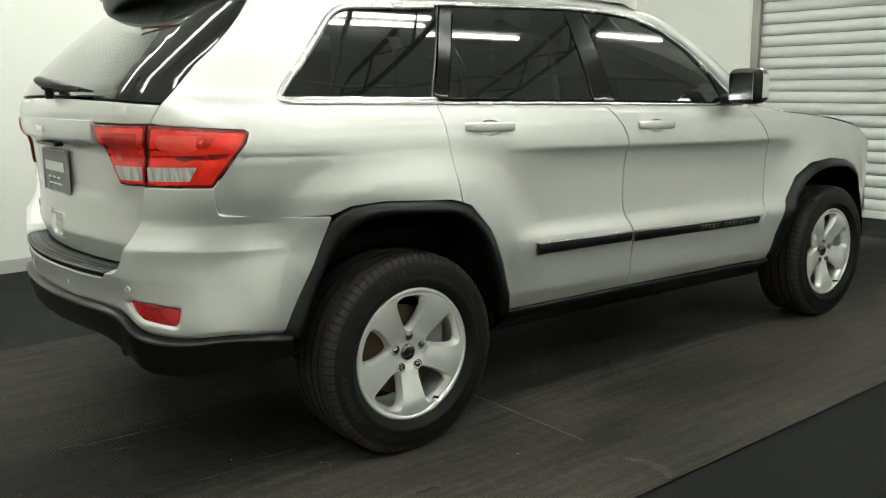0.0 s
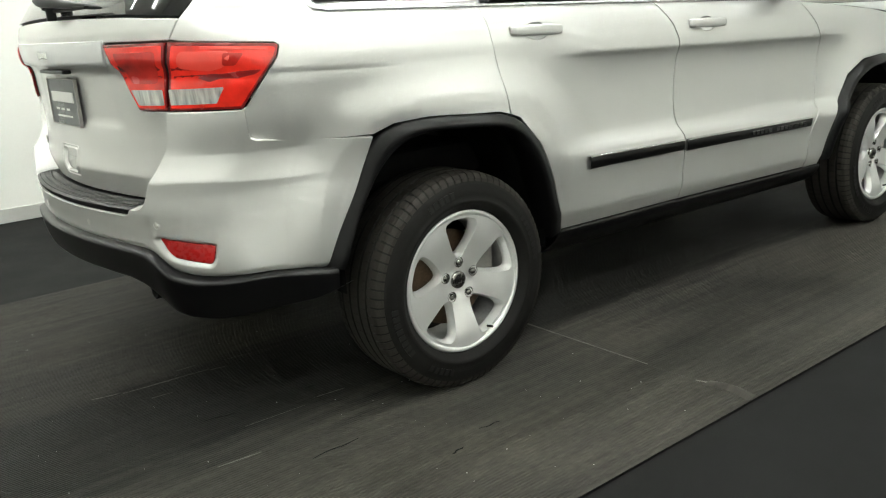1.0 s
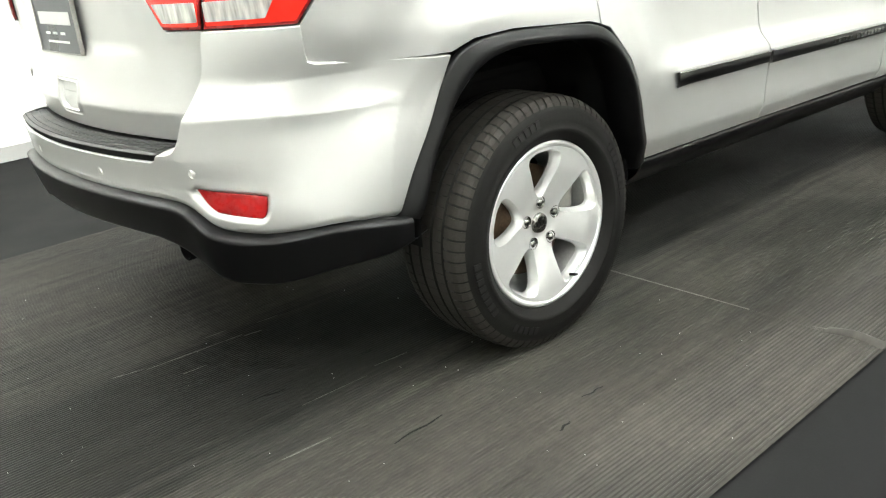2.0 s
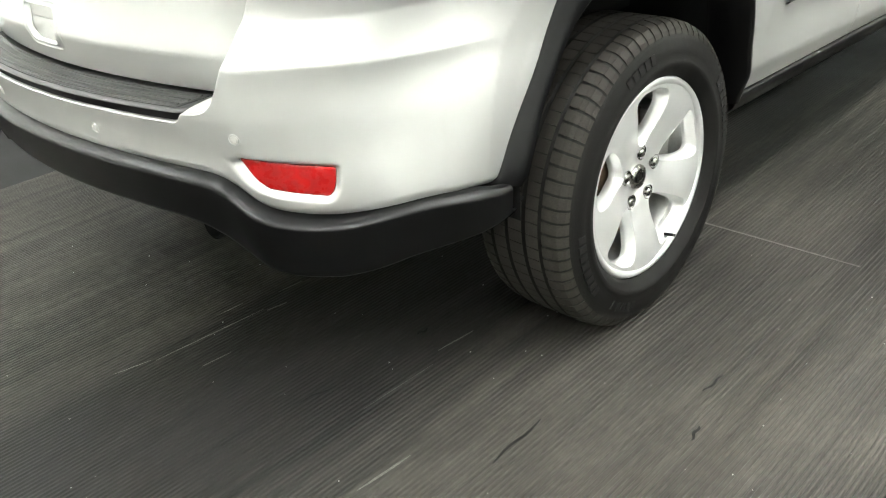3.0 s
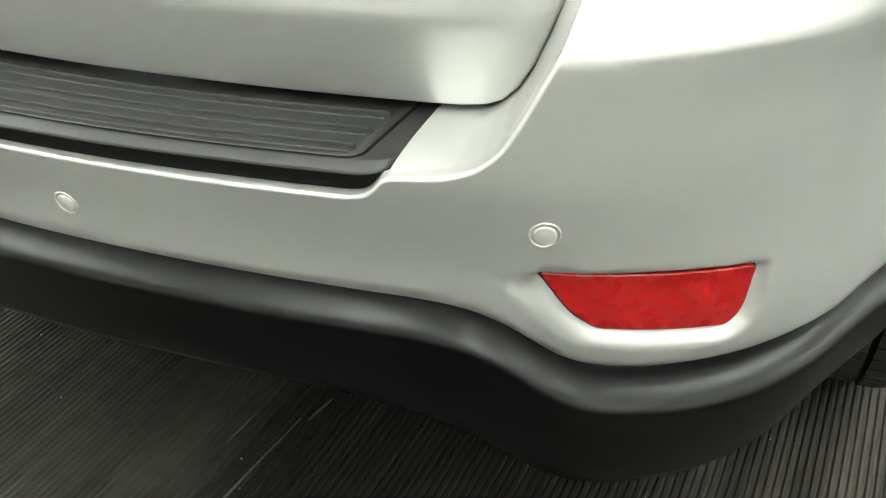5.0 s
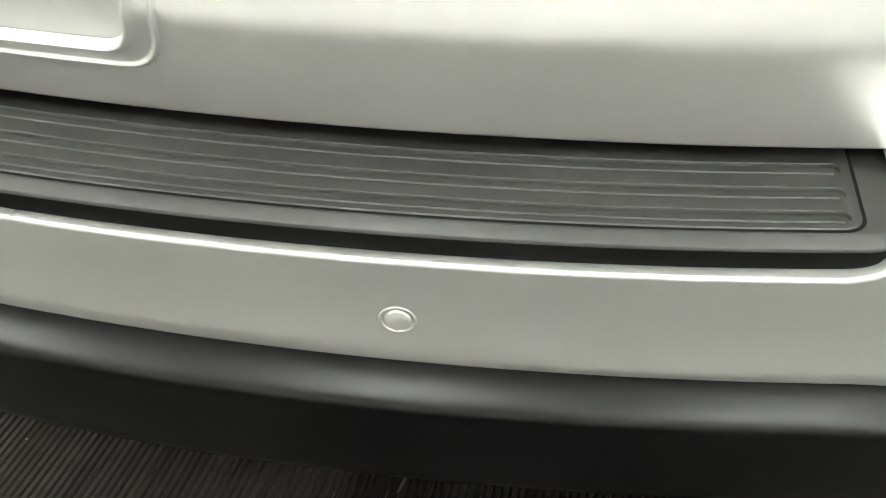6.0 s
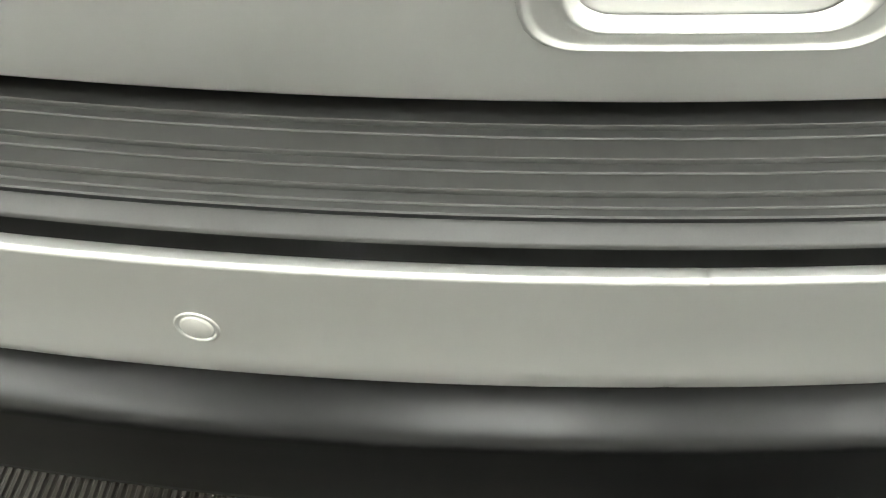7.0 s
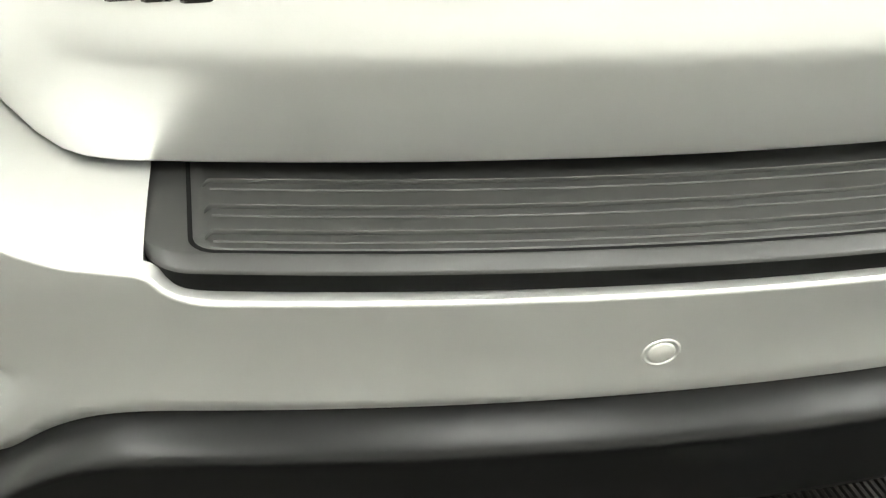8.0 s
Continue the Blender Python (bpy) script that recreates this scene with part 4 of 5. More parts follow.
def door_handle(y0, s, door):
    """A bowed pull bar with flat ends over a hollow cup."""
    z0 = 1.190 - 0.030 * y0
    n = 24
    rows = []
    for k in range(n + 1):
        t = k / n
        y = y0 - 0.122 + 0.244 * t
        bow = math.sin(math.pi * min(max(t, 0.0), 1.0)) ** 0.45
        hh = 0.0125 + 0.0065 * bow
        base = float(skin(np.array([W(y)]), np.array([z0 - 0.03 * (y - y0)]))[0, 0])
        rows.append([(s * (base - 0.004 + 0.030 * bow + 0.0085 * math.copysign(abs(math.cos(q)) ** 0.6, math.cos(q))), y, z0 - 0.03 * (y - y0) + hh * math.copysign(abs(math.sin(q)) ** 0.7, math.sin(q))) for q in np.linspace(0, 2 * math.pi, 19)])
    part("door_handle", grid_mesh(rows if s > 0 else rows[::-1]), PAINT, door, "silver pull handle")
    rows = []
    for f, dep in ((1.03, 0.001), (0.97, 0.004), (0.85, 0.016), (0.55, 0.026), (0.02, 0.030)):
        ring = []
        for q in np.linspace(0, 2 * math.pi, 33):
            y, zz = y0 + 0.060 * f * math.cos(q), z0 - 0.004 + 0.029 * f * math.sin(q)
            ring.append((s * (float(skin(np.array([W(y)]), np.array([zz]))[0, 0]) - dep), y, zz))
        rows.append(ring)
    part("handle_cup", grid_mesh(rows[::-1] if s > 0 else rows), PAINT, door, "hollow behind the handle")


for mirrored in (False, True):
    body_side(mirrored)

# ---- tailgate: one panel over the whole width ----
def both(w, z, fn=None):
    """The skin on both sides of the middle."""
    w = np.asarray(w, float)
    p = (fn or skin)(np.abs(w), z)
    p[..., 0] *= np.where(w < 0, -1, 1)
    return p


def gate_fn(w, z):
    p = both(w, z)
    w, z = np.abs(np.asarray(w, float)), np.asarray(z, float)
    # the hollow for the plate, fading out to the sides
    d = smoothstep(0.46, 0.36, w) * smoothstep(0.965, 1.0, z) * smoothstep(1.17, 1.145, z)
    p[..., 1] += 0.008 * d
    return p


right = [(w, z) for w, z in GATE_EDGE if w >= 0] + pts((0.562, 1.029), (0.513, 1.106), (0.475, 1.229), (0.762, 1.227), (0.796, 1.283), (0.60, 1.294), (0.30, 1.302), (0.0, 1.305))
left = [(-w, z) for w, z in right[::-1] if w > 0]
POCKET = rounded(pts((-0.094, 0.903), (-0.081, 0.799), (0.081, 0.799), (0.094, 0.903)), [0.02, 0.026, 0.026, 0.02], 6)
tailgate = panel("tailgate", right + left, gate_fn, PAINT, car, step=0.014, gap=0.004, depth=0.03, lip=0.006, holes=[POCKET], hole_depth=0.0015, hole_lip=0.0004)
ring = resample(POCKET, 96, True)
mid = np.array([0.0, 0.851])
rows = []
for k, dep in ((1.01, 0.0004), (1.0, 0.0), (0.985, -0.0022), (0.970, -0.0022), (0.955, 0.0004), (0.930, 0.0010), (0.840, 0.0010), (0.815, -0.0002), (0.790, -0.0026), (0.772, -0.0026), (0.758, 0.0005), (0.745, 0.0045), (0.72, 0.0095)):
    q = mid + (ring - mid) * k
    p = gate_fn(q[:, 0], q[:, 1])
    p[:, 1] += dep
    rows.append(p)
loft_on("handle_pocket", rows, PAINT, tailgate, False, "pressed pocket of the tailgate handle", True)
q = mid + (ring - mid) * 0.725
p = gate_fn(q[:, 0], q[:, 1])
p[:, 1] += 0.0105
part("pocket_back", mesh_from("back", list(p) + [tuple(p.mean(0))], [((i + 1) % 96, i, 96) for i in range(96)]), PAINT, tailgate)
part("gate_handle", bevelled_box(0.126, 0.022, 0.056, (0, -0.912, 0.886), 0.006, 3), PAINT, tailgate, "silver pull flap")
strip = rounded(pts((-0.470, 1.236), (-0.452, 1.156), (0.452, 1.156), (0.470, 1.236)), 0.008, 3)
panel("badge_strip", strip, lambda w, z: both(w, z, lambda a, b: skin(a, b, out=0.008)), STRIP, tailgate, "bright silver strip across the tailgate", step=0.03, depth=0.012)
for k, (dx, hh) in enumerate(((0.0, 0.026), (0.026, 0.018), (0.050, 0.018), (0.074, 0.024))):
    part("badge_bar", bevelled_box(0.017, 0.006, hh, (-0.036 + dx, -0.966, 1.196), 0.003), CHROME, tailgate, "small chrome badge bar")
for w in (0.5140, 0.4935, 0.4720):
    p = skin(np.array([w]), np.array([0.8765]))[0] * (-1, 1, 1)
    part("badge_bar", bevelled_box(0.0175, 0.009, 0.026, tuple(float(v) for v in p), 0.003), LUG, tailgate, "small dark chrome badge bar")
plate = part("licence_plate", bevelled_box(0.305, 0.008, 0.155, (0, -0.921, 1.043), 0.004), PLATE, tailgate, "dark dealer plate with pale unreadable lettering")
for x, z, sx, sz in ((0, 1.060, 0.235, 0.034), (-0.07, 1.020, 0.03, 0.007), (-0.015, 1.020, 0.03, 0.007), (0.045, 1.020, 0.03, 0.007), (0, 0.997, 0.16, 0.006)):
    part("plate_bar", bevelled_box(sx, 0.003, sz, (x, -0.926, z), 0.001), PLATEINK, plate, "pale bar of lettering")
for sx, sz, x, z in ((0.305, 0.004, 0, 1.119), (0.305, 0.004, 0, 0.967), (0.004, 0.15, -0.1505, 1.043), (0.004, 0.15, 0.1505, 1.043)):
    part("plate_frame", bevelled_box(sx, 0.012, sz, (x, -0.922, z), 0.0015), STEEL, plate, "thin bright plate frame")
part("lamp_hood", bevelled_box(0.26, 0.03, 0.012, (0, -0.935, 1.143), 0.004), BLACK, tailgate)
rwr = pts((0.0, 1.312), (0.30, 1.309), (0.60, 1.300), (0.800, 1.288), (0.912, 1.406), (1.054, 1.508), (1.19, 1.606), (0.80, 1.655), (0.5, 1.665), (0.0, 1.67))
panel("rear_window", rwr + [(-w, z) for w, z in rwr[::-1] if w > 0], lambda w, z: both(w, z, lambda a, b: skin(a, b, out=0.003)), GLASS, tailgate, "dark tinted rear glass", step=0.05, lip=0.0008)
# wiper
rows = []
for t in np.linspace(0, 1, 15):
    x = 0.06 + 0.42 * t
    y = -0.978 + 0.18 * x * x + 0.028 * t
    r = 0.020 * (1 - 0.72 * t) * (0.35 + 0.65 * min(1.0, t / 0.10)) * (1.0 if t < 0.97 else 0.5)
    rows.append([(x, y + 0.75 * r * math.cos(q), 1.366 - 0.040 * t + r * math.sin(q)) for q in np.linspace(0, 2 * math.pi, 15)])
part("wiper_arm", grid_mesh(rows), BLACK, tailgate, "black tapered rear wiper cover")
part("wiper_pivot", lathe([(-0.972, 0.001), (-0.972, 0.010), (-0.960, 0.015), (-0.915, 0.020)], 20, "y", (0.115, 0, 1.345)), BLACK, tailgate)
part("wiper_foot", bevelled_box(0.016, 0.030, 0.050, (0.125, -0.950, 1.326), 0.005), BLACK, tailgate)
part("wiper_blade", bevelled_box(0.36, 0.012, 0.010, (0.27, -0.940, 1.330), 0.003), RUBBER, tailgate)

# tail lamps: red lenses, clear reversing strips, the split between body and gate
for mirrored in (False, True):
    lens = lambda w, z: skin(w, z, out=0.010)
    outer = pts((0.762, 1.222), (0.80, 1.220), (0.95, 1.211), (1.08, 1.203), (1.090, 1.198), (1.080, 1.168), (0.960, 1.030), (0.709, 1.033), (0.715, 1.06))
    inner = pts((0.479, 1.224), (0.517, 1.108), (0.555, 1.048), (0.566, 1.034), (0.700, 1.033), (0.707, 1.06), (0.754, 1.222))
    lamp = panel("tail_lamp", outer, lens, REDDARK, car, "red tail lamp with a clear reversing strip", mirror=mirrored, step=0.03)
    gl = panel("gate_lamp", inner, lens, REDDARK, tailgate, "red tail lamp with a clear reversing strip", mirror=mirrored, step=0.03)
    panel("lamp_bezel", LIGHT, lambda w, z: skin(w, z, out=0.002), GAP, lamp, "dark lamp edge", mirror=mirrored, step=0.04)

    def layer(name, ring, height, material, owner, words, r=0.006):
        panel(name, rounded(pts(*ring), r, 3), lambda w, z: skin(w, z, out=0.010 + height), material, owner, words, mirror=mirrored, step=0.02, lip=0.0006, depth=0.002, gap=0.0)
    # the bright lens inside its dark rim
    layer("lens", ((0.773, 1.212), (0.95, 1.2015), (1.074, 1.194), (1.079, 1.188), (1.068, 1.166), (0.957, 1.039), (0.719, 1.041), (0.724, 1.06)), 0.0012, RED, lamp, "bright red lens")
    layer("lens", ((0.492, 1.214), (0.526, 1.108), (0.563, 1.048), (0.572, 1.042), (0.695, 1.041), (0.699, 1.06), (0.742, 1.214)), 0.0012, RED, gl, "bright red lens")
    layer("reversing_lens", ((0.725, 1.093), (0.912, 1.093), (0.882, 1.050), (0.722, 1.050)), 0.0024, CLEAR_LENS, lamp, "clear ribbed lens", 0.004)
    layer("reversing_lens", ((0.546, 1.093), (0.700, 1.093), (0.696, 1.050), (0.574, 1.050)), 0.0024, CLEAR_LENS, gl, "clear ribbed lens", 0.004)
    layer("lamp_cell", ((0.530, 1.198), (0.562, 1.112), (0.690, 1.112), (0.716, 1.198)), 0.0020, REDMID, gl, "darker cell of the red lens", 0.014)
    layer("lamp_cell", ((0.790, 1.195), (0.775, 1.150), (0.880, 1.138), (0.930, 1.150), (0.950, 1.188)), 0.0020, REDPALE, lamp, "paler cell of the red lens", 0.018)
    layer("lamp_cell", ((0.925, 1.186), (0.918, 1.152), (0.955, 1.150), (0.985, 1.182)), 0.0026, REDMID, lamp, "darker block inside the lens", 0.008)
    layer("lamp_cell", ((0.835, 1.122), (0.872, 1.110), (0.905, 1.118), (0.960, 1.116), (1.012, 1.124), (1.030, 1.134), (0.960, 1.133), (0.915, 1.129), (0.875, 1.131)), 0.0026, REDDARK, lamp, "dark fold inside the lens", 0.005)
    # pale strip: light along the lens's top edge, put into the colour
    layer("lamp_edge", ((0.860, 1.206), (0.860, 1.199), (0.95, 1.1935), (1.055, 1.187), (1.058, 1.193), (0.95, 1.2005)), 0.0022, REDPALE, lamp, "upper edge of the lens, its highlight painted pale red", 0.002)

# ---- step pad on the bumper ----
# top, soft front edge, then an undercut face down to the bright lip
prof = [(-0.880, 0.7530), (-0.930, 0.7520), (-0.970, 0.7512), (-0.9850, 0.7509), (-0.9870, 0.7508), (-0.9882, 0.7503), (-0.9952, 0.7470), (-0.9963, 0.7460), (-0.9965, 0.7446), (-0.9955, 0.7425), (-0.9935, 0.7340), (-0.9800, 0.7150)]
rows = []
for y, z in prof:
    row = []
    for x in np.sin(np.linspace(-1, 1, 121) * math.pi / 2) * PAD_X:
        k = max(0.0, abs(x) - (PAD_X - PAD_R))
        bend = PAD_R - math.sqrt(max(0.0, PAD_R ** 2 - k ** 2))
        row.append((x, y + pad_line(x) + bend * float(smoothstep(-0.970, -0.996, y)), z))
    rows.append(row)
pad = part("step_pad", grid_mesh(rows[:9][::-1]), PAD, car, "dark grey ribbed plastic step pad on the bumper")
# the undercut is split off so near-black can carry the shade below the pad
part("pad_undercut", grid_mesh(rows[8:][::-1]), GAP, pad, "undercut face of the pad, its shade painted black")
for s in (-1, 1):
    rr = [r[0] if s < 0 else r[-1] for r in rows]
    quads = [(i, i + 1, len(rr) + i + 1, len(rr) + i) for i in range(len(rr) - 1)]
    part("pad_end", mesh_from("end", rr + [(x - s * 0.003, y + 0.004, 0.70) for x, y, z in rr], quads if s > 0 else [q[::-1] for q in quads]), PAD, pad)


def tread_sheet(half, y_back, y_front, z_back, z_front, lift, r, nx=121, ny=16):
    """A sheet with rounded outer corners, following the pad's bow, its rim turned down."""
    rows = []
    for j in range(ny):
        t = 1 - (1 - j / (ny - 1)) ** 2.5
        y = y_back + (y_front - y_back) * t
        z = z_back + (z_front - z_back) * t + lift
        d = max(0.0, r - (y - y_front))
        hx = half - (r - math.sqrt(max(0.0, r * r - d * d)))
        row = [(-hx - 0.0008, y, z - 0.004)] + [(x, y, z) for x in np.linspace(-hx, hx, nx)] + [(hx + 0.0008, y, z - 0.004)]
        rows.append([(x, yy + pad_line(x), zz) for x, yy, zz in row])
    rows.append([(x, y - 0.0008, z - 0.004) for x, y, z in rows[-1]])
    return rows


# the groove round the tread, a black sheet coloured as its shade, and the tread over it
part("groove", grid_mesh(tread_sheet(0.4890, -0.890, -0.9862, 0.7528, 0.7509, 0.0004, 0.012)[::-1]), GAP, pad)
part("tread_plate", grid_mesh(tread_sheet(0.4862, -0.890, -0.9840, 0.7528, 0.7509, 0.0016, 0.010)[::-1]), PAD, pad)
for y, z in ((-0.9195, 0.7527), (-0.9463, 0.7521), (-0.9705, 0.7516)):
    half = 0.476
    xs = np.r_[-half - 0.004, -half - 0.002, np.linspace(-half, half, 81), half + 0.002, half + 0.004]
    bend = np.r_[-0.0060, -0.0026, np.zeros(81), -0.0026, -0.0060]
    drop = np.r_[-0.0012, -0.0002, np.zeros(81), -0.0002, -0.0012]
    rib = []
    for dy, dz in ((0.0045, -0.0006), (0.0014, 0.0012), (0.0005, 0.0022), (0.0, 0.0025), (-0.0004, 0.0021), (-0.0008, 0.0004), (-0.0010, -0.0008)):
        rib.append([(x, y + dy + k + pad_line(x), z + dz + d + 0.0014) for x, k, d in zip(xs, bend, drop)])
    part("rib", grid_mesh(rib[::-1]), PAD, pad)
    part("rib_line", grid_mesh([[(x, y - 0.0085 + dy + pad_line(x), z + 0.0018 + dz) for x in np.linspace(-half, half, 61)] for dy, dz in ((0.0010, -0.0006), (0.0003, 0.0005), (-0.0003, 0.0004), (-0.0008, -0.0006))][::-1]), PAD, pad)

# ---- roof, spoiler, glass front, bonnet ----
def sheet_across(name, rows_yz, half, crown, material, parent, label=""):
    rows = [[(h * t, y, z + crown * (1 - t * t)) for t in np.linspace(-1, 1, 17)] for (y, z), h in zip(rows_yz, half)]
    return part(name, grid_mesh(rows), material, parent, label)


sheet_across("roof", [(-0.46, 1.655), (-0.3, 1.680), (0.0, 1.70), (0.6, 1.71), (1.1, 1.705), (1.40, 1.685)], [0.60, 0.63, 0.65, 0.66, 0.665, 0.665], 0.05, PAINT, car)
sheet_across("windscreen", [(1.40, 1.685), (1.7, 1.57), (2.0, 1.40), (2.25, 1.235)], [0.665, 0.70, 0.745, 0.79], 0.05, GLASS, car, "tinted windscreen")
sheet_across("bonnet", [(2.15, 1.195), (2.6, 1.165), (3.0, 1.125), (3.3, 1.08), (3.6, 0.985), (3.70, 0.80), (3.72, 0.50)], [0.86, 0.855, 0.845, 0.82, 0.74, 0.72, 0.72], 0.055, PAINT, car)
def wing(rows_yz, half, n=25):
    return [[(x, y + 0.34 * x * x, z - 0.10 * x * x) for x in np.linspace(-half, half, n)] for y, z in rows_yz]


spoiler = part("spoiler", grid_mesh(wing([(-0.44, 1.765), (-0.55, 1.762), (-0.64, 1.752), (-0.652, 1.744), (-0.645, 1.730), (-0.58, 1.726), (-0.44, 1.73)], 0.57)), PAINT, tailgate, "silver roof spoiler")
part("spoiler_underside", grid_mesh(wing([(-0.630, 1.732), (-0.632, 1.700), (-0.618, 1.672), (-0.58, 1.664), (-0.46, 1.690)], 0.56)), BLACK, spoiler, "black underside")
part("third_brake_lamp", bevelled_box(0.30, 0.014, 0.012, (0, -0.651, 1.738), 0.004), RED, spoiler, "red high brake lamp")

# ---- mirrors ----
for s in (-1, 1):
    bm = bmesh.new()
    bmesh.ops.create_cube(bm, size=1, matrix=Matrix.Translation((s * 1.005, 1.905, 1.308)) @ Matrix.Diagonal((0.165, 0.115, 0.165, 1)))
    bmesh.ops.bevel(bm, geom=bm.edges[:], offset=0.045, segments=4, affect="EDGES", profile=0.6)
    for f in bm.faces:
        f.smooth = True
    mirror = part("door_mirror", bm, BLACK, car, "black and chrome door mirror")
    part("mirror_glass", bevelled_box(0.125, 0.006, 0.125, (s * 1.005, 1.848, 1.308), 0.002), MIRRORG, mirror, "mirror glass")
    part("mirror_arm", bevelled_box(0.12, 0.06, 0.05, (s * 0.91, 1.93, 1.245), 0.018, 3), BLACK, mirror)
    bm = bmesh.new()
    bmesh.ops.create_cube(bm, size=1, matrix=Matrix.Translation((s * 1.011, 1.920, 1.310)) @ Matrix.Diagonal((0.160, 0.100, 0.160, 1)))
    bmesh.ops.bevel(bm, geom=bm.edges[:], offset=0.045, segments=4, affect="EDGES", profile=0.6)
    part("mirror_cap", bm, CHROME, mirror, "chrome mirror cap")

# ---- inside and below ----
part("underbody", bevelled_box(1.24, 3.9, 0.30, (0, 1.35, 0.50), 0.04), GAP, car)
part("load_floor", bevelled_box(1.30, 2.95, 0.12, (0, 0.80, 0.74), 0.03), GAP, car)
part("crash_beam", bevelled_box(1.0, 0.10, 0.14, (0, -0.80, 0.64), 0.02), GAP, car)
part("dashboard", bevelled_box(1.3, 0.35, 0.25, (0, 1.95, 1.08), 0.06), GAP, car)
for y in (0.35, 1.25):
    for x in (-0.38, 0.38):
        seat = part("seat", bevelled_box(0.50, 0.14, 0.62, (x, y, 1.06), 0.05, 3), SEATM, car, "dark cloth seat")
        part("headrest", bevelled_box(0.27, 0.10, 0.17, (x, y - 0.02, 1.46), 0.04, 3), SEATM, seat)
part("exhaust_tip", lathe([(-0.70, 0.001), (-0.70, 0.027), (-0.872, 0.027), (-0.874, 0.030), (-0.872, 0.032), (-0.55, 0.032)], 24, "y", (0.39, 0.02, 0.452)), GAP, car, "dark round exhaust tip")


# ---- wheels ----
def wheel(y0, s):
    hub = new("wheel")
    hub.parent = car
    hub.location = (s * 0.815, y0, 0.379)
    hub.rotation_euler[2] = 0 if s > 0 else math.pi
    hub["label"] = "five-spoke silver alloy wheel with a black tyre"
    R = 0.371
    # tyre section from the inner bead round the tread to the outer bead
    sec = [(-0.105, 0.238), (-0.125, 0.262), (-0.134, 0.300), (-0.130, 0.330), (-0.118, 0.352), (-0.105, 0.364)]
    tread = []
    for g in (-0.068, -0.024, 0.024, 0.068):
        tread += [(g - 0.0052, R - 0.0005), (g - 0.0040, R - 0.009), (g + 0.0040, R - 0.009), (g + 0.0052, R - 0.0005)]
    sec += [(-0.095, 0.3680)] + tread + [(0.095, 0.3680)]
    sec += [(0.106, 0.3630), (0.115, 0.354), (0.120, 0.346), (0.1265, 0.333), (0.127, 0.331), (0.1315, 0.316), (0.1345, 0.300), (0.1330, 0.285), (0.1345, 0.283), (0.1345, 0.272), (0.130, 0.268), (0.122, 0.252), (0.112, 0.2455)]
    tyre = part("tyre", lathe(sec, 120), RUBBER, hub, "worn black rubber tyre")
    # shoulder blocks with slots between, outside and inside, and short sipes on the ribs
    verts, faces = [], []
    nb = 76
    for k in range(nb):
        for prof, frac in (([(0.072, R + 0.001), (0.096, R - 0.002), (0.108, R - 0.006), (0.120, R - 0.020), (0.1235, R - 0.030)], 0.80),
                           ([(-0.120, R - 0.020), (-0.108, R - 0.006), (-0.096, R - 0.002), (-0.072, R + 0.001)], 0.80),
                           ([(0.029, R + 0.001), (0.063, R + 0.001)], 0.92), ([(-0.019, R + 0.0012), (0.019, R + 0.0012)], 0.94), ([(-0.063, R + 0.001), (-0.029, R + 0.001)], 0.92)):
            a0 = 2 * math.pi * (k + (0.0 if frac < 0.9 else 0.35)) / nb
            a1 = a0 + 2 * math.pi / nb * frac
            base = len(verts)
            for x, r in prof:
                tilt = 0.25 * (x - 0.07) if frac < 0.9 else 0.12 * x
                for a in (a0 + tilt, a1 + tilt):
                    verts.append((x, r * math.cos(a), r * math.sin(a)))
            m = len(prof)
            for j in range(m - 1):
                faces.append((base + 2 * j, base + 2 * j + 1, base + 2 * j + 3, base + 2 * j + 2))
            # walls down into the tyre
            for side in (0, 1):
                b2 = len(verts)
                for j in range(m):
                    x, yy, zz = verts[base + 2 * j + side]
                    verts.append((x, yy * 0.978, zz * 0.978))
                for j in range(m - 1):
                    faces.append((base + 2 * j + side, b2 + j, b2 + j + 1, base + 2 * j + 2 + side))
    blocks = part("tread_relief", mesh_from("blocks", verts, faces, False), DUSTY, tyre, "dusty tread blocks")
    blocks["kind"] = "stuff"
    # raised sidewall lettering as plain bars
    bar = None
    for a_mid, count in ((0.35, 8), (0.35 + math.pi, 8), (4.25, 5), (1.9, 5)):
        for k in range(count):
            a = a_mid + (k - count / 2) * 0.075
            if bar is None:
                v = []
                for x0 in (0.128, 0.1362):
                    v += [(x0 - (0.0025 if r > 0.31 else 0), r * math.cos(d), r * math.sin(d)) for r, d in ((0.298, 0), (0.298, 0.052), (0.320, 0.052), (0.320, 0))]
                bar = mesh_from("bar", v, [(4, 5, 6, 7), (0, 1, 5, 4), (1, 2, 6, 5), (2, 3, 7, 6), (3, 0, 4, 7)], False)
                bar.materials.append(RUBBERL)
            b = new("sidewall_bar", bar)
            b.parent = tyre
            b.rotation_euler[0] = a
    # rim: barrel, lip and pierced face
    part("rim_barrel", lathe([(-0.10, 0.232), (-0.09, 0.215), (0.02, 0.200), (0.075, 0.214), (0.098, 0.226)], 72), BARREL, hub, "inner rim")
    part("rim_lip", lathe([(0.098, 0.2245), (0.1085, 0.2275), (0.1135, 0.2325), (0.1150, 0.2385), (0.1125, 0.2435), (0.104, 0.2465)], 96), ALLOY, hub)
    holes, pockets = [], []
    for k in range(5):
        a = math.pi / 2 + k * 2 * math.pi / 5
        half = [(0.080, 0.12), (0.095, 0.210), (0.120, 0.285), (0.150, 0.328), (0.180, 0.345), (0.203, 0.342), (0.2160, 0.295), (0.2195, 0.140)]
        base = half + [(r, -d) for r, d in half[::-1]]
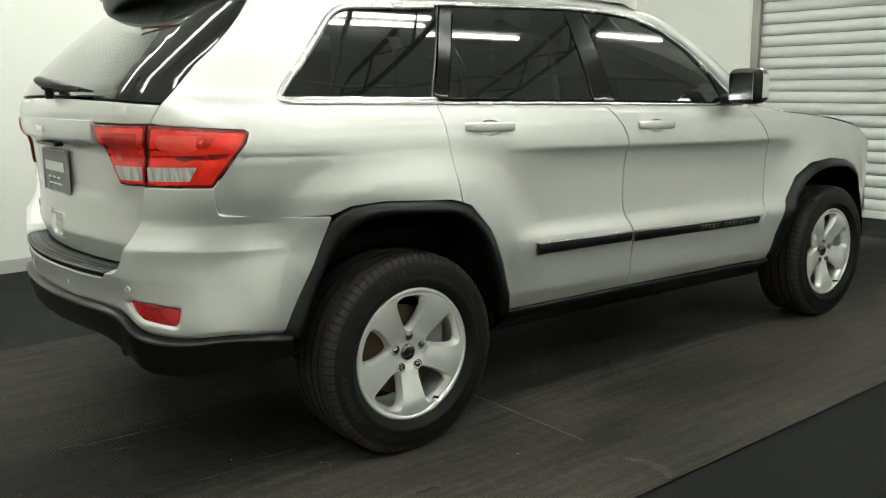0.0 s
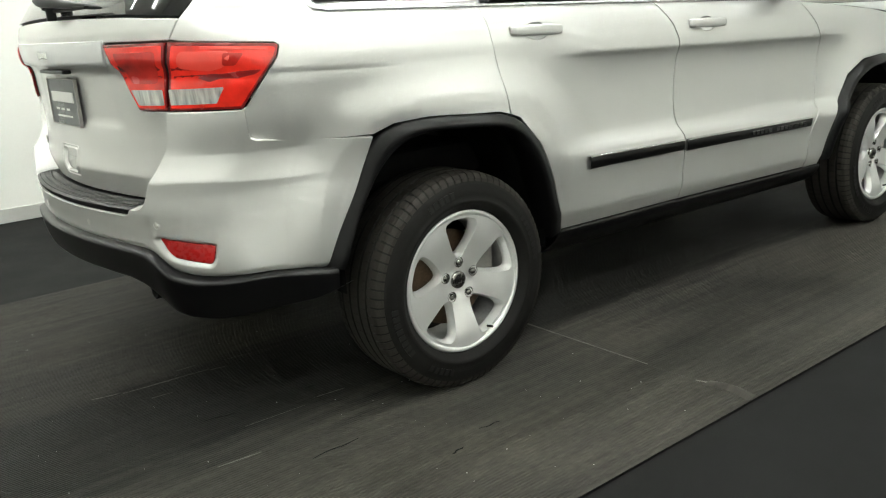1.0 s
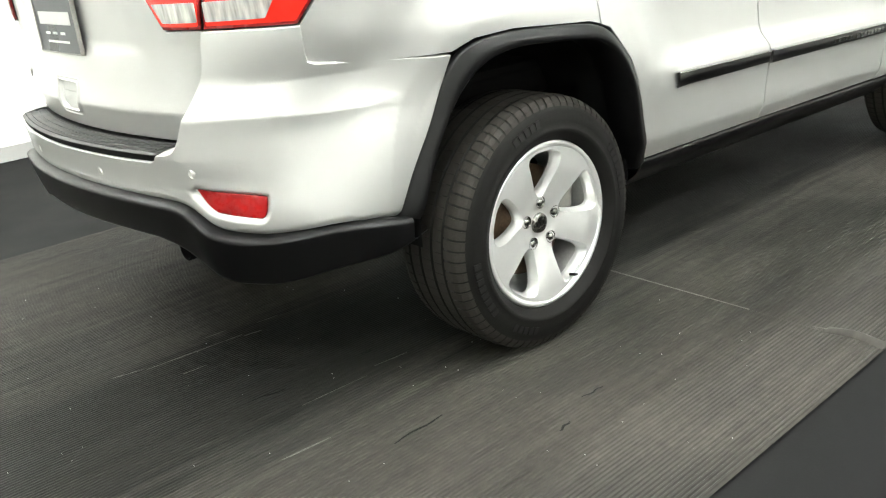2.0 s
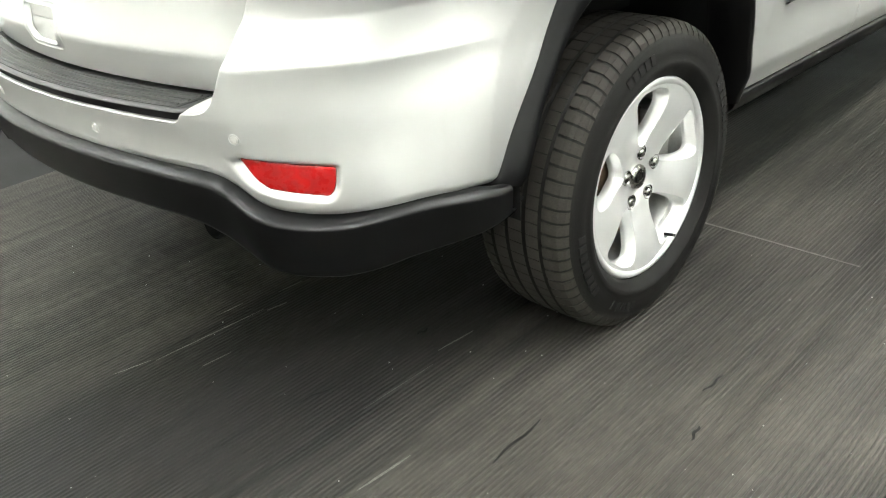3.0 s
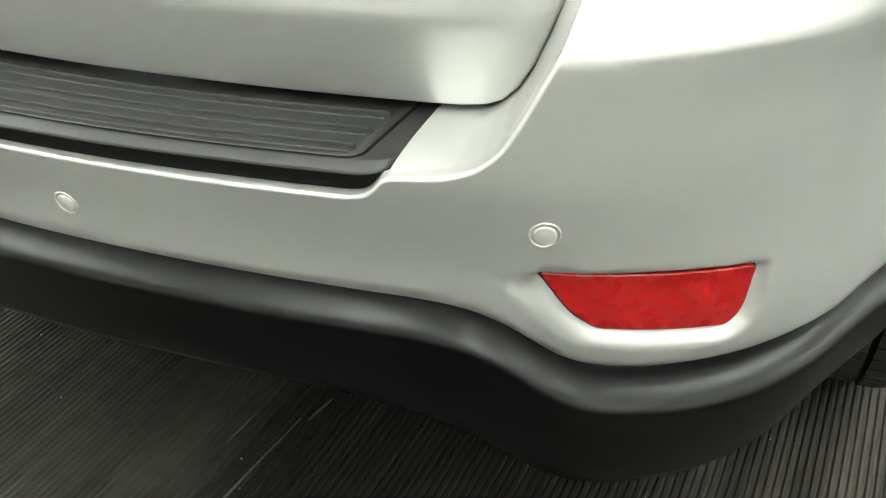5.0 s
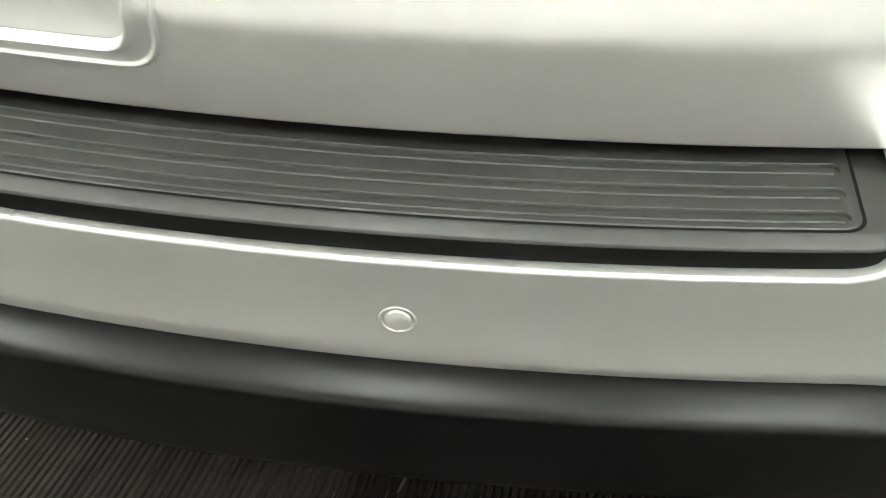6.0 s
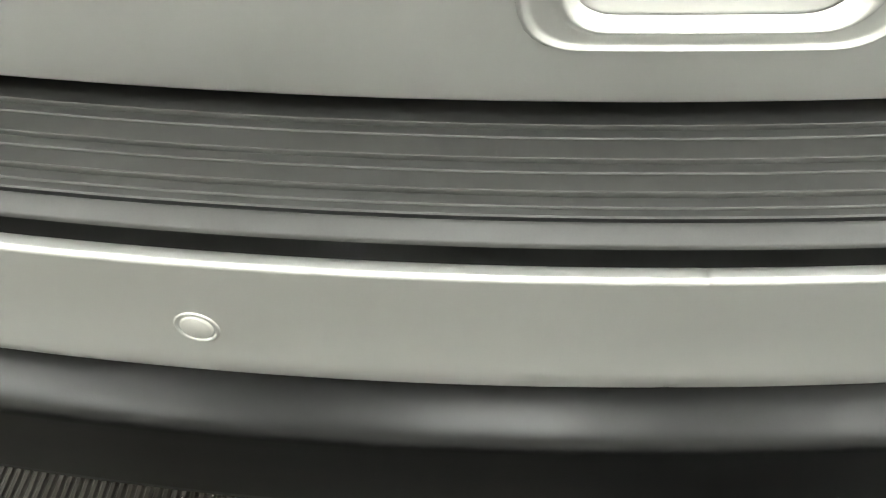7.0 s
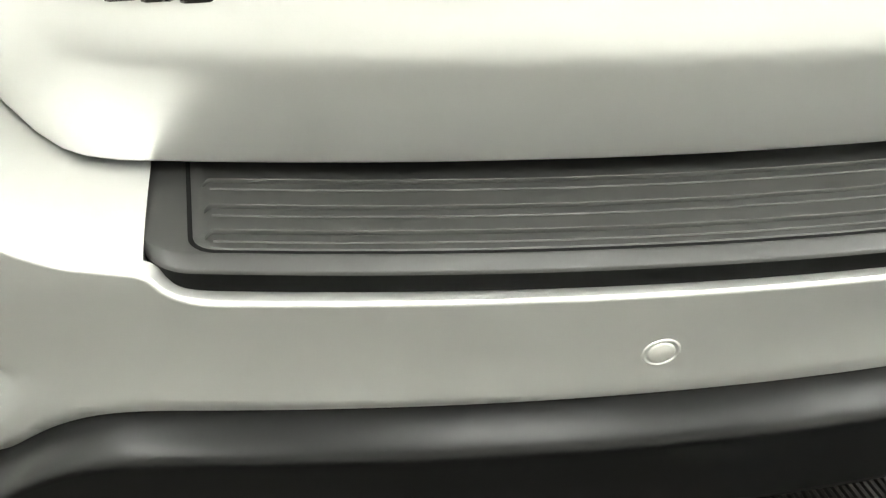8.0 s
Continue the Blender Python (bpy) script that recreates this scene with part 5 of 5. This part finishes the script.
        half = [(0.093, 0.075), (0.106, 0.165), (0.126, 0.235), (0.150, 0.272), (0.177, 0.294), (0.196, 0.288), (0.2075, 0.245), (0.2100, 0.110)]
        low = half + [(r, -d) for r, d in half[::-1]]
        up = rounded([(r * math.cos(a + d), r * math.sin(a + d)) for r, d in base], 0.010, 3)
        holes.append(up[::-1])
        pockets.append((resample(up, 64, True), resample(rounded([(r * math.cos(a + d), r * math.sin(a + d)) for r, d in low], 0.008, 3), 64, True)))
    disc = [(0.2265 * math.cos(q), 0.2265 * math.sin(q)) for q in np.linspace(0, 2 * math.pi, 97)[:-1]]

    def face_fn(u, v):
        u, v = np.asarray(u, float), np.asarray(v, float)
        r = np.hypot(u, v)
        a = np.arctan2(v, u)
        # spokes sit highest along their middles and dip to the hub
        mid = np.cos(5 * (a - math.pi / 2) + math.pi)
        d = 0.082 + 0.026 * smoothstep(0.06, 0.20, r) + 0.004 * mid * smoothstep(0.07, 0.12, r)
        d = d - 0.010 * (1 - smoothstep(0.035, 0.075, r))
        return np.stack([d, u, v], -1)
    panel("rim_face", disc, face_fn, ALLOY, hub, "", holes=holes, step=0.010, depth=0.02, lip=0.006, gap=0.0, hole_depth=0.003, hole_lip=0.0006)
    for up, low in pockets:
        rows = []
        for t, dep in ((-0.01, -0.0008), (0.04, 0.0), (0.12, 0.0022), (0.22, 0.005), (0.5, 0.012), (0.8, 0.0185), (0.93, 0.0225), (1.0, 0.0265), (1.0, 0.034)):
            q = up * (1 - t) + low * t
            p = face_fn(q[:, 0], q[:, 1])
            p[:, 0] -= dep
            rows.append(list(p) + [p[0]])
        part("rim_pocket", grid_mesh(rows), ALLOY, hub)
    part("centre_cap", lathe([(0.066, 0.031), (0.078, 0.030), (0.0815, 0.027), (0.0825, 0.020), (0.083, 0.0005)], 32), LUG, hub, "dark chrome centre cap")
    for k in range(3):
        part("cap_mark", bevelled_box(0.002, 0.010, 0.014, (0.0835, -0.014 + 0.014 * k, 0.0), 0.0008), RUBBER, hub)
    for k in range(5):
        a = math.pi / 2 + k * 2 * math.pi / 5
        c = (0.0, 0.0635 * math.cos(a), 0.0635 * math.sin(a))
        part("lug_nut", lathe([(0.066, 0.0125), (0.083, 0.0122), (0.0875, 0.0095), (0.0885, 0.0005)], 6, "x", c), LUG, hub, "dark chrome wheel nut")
        part("nut_seat", lathe([(0.0835, 0.0185), (0.0825, 0.0160), (0.074, 0.0140), (0.066, 0.0135)], 24, "x", c), LUG, hub)
    part("brake_disc", lathe([(0.015, 0.070), (0.040, 0.075), (0.042, 0.085), (0.022, 0.090), (0.022, 0.165), (0.010, 0.165)], 64), RUST, hub, "rusty brake disc")
    part("brake_caliper", bevelled_box(0.07, 0.10, 0.17, (0.02, 0.135, 0.06), 0.02, 3), STEEL, hub, "grey brake caliper")
    a = math.radians(298)
    part("valve", tube([(0.098, 0.214 * math.cos(a), 0.214 * math.sin(a)), (0.128, 0.206 * math.cos(a), 0.206 * math.sin(a))], 0.0045, 8), RUBBER, hub, "rubber valve stem")
    return hub


for y0 in (0.0, 2.915):
    for s in (1, -1):
        wheel(y0, s)
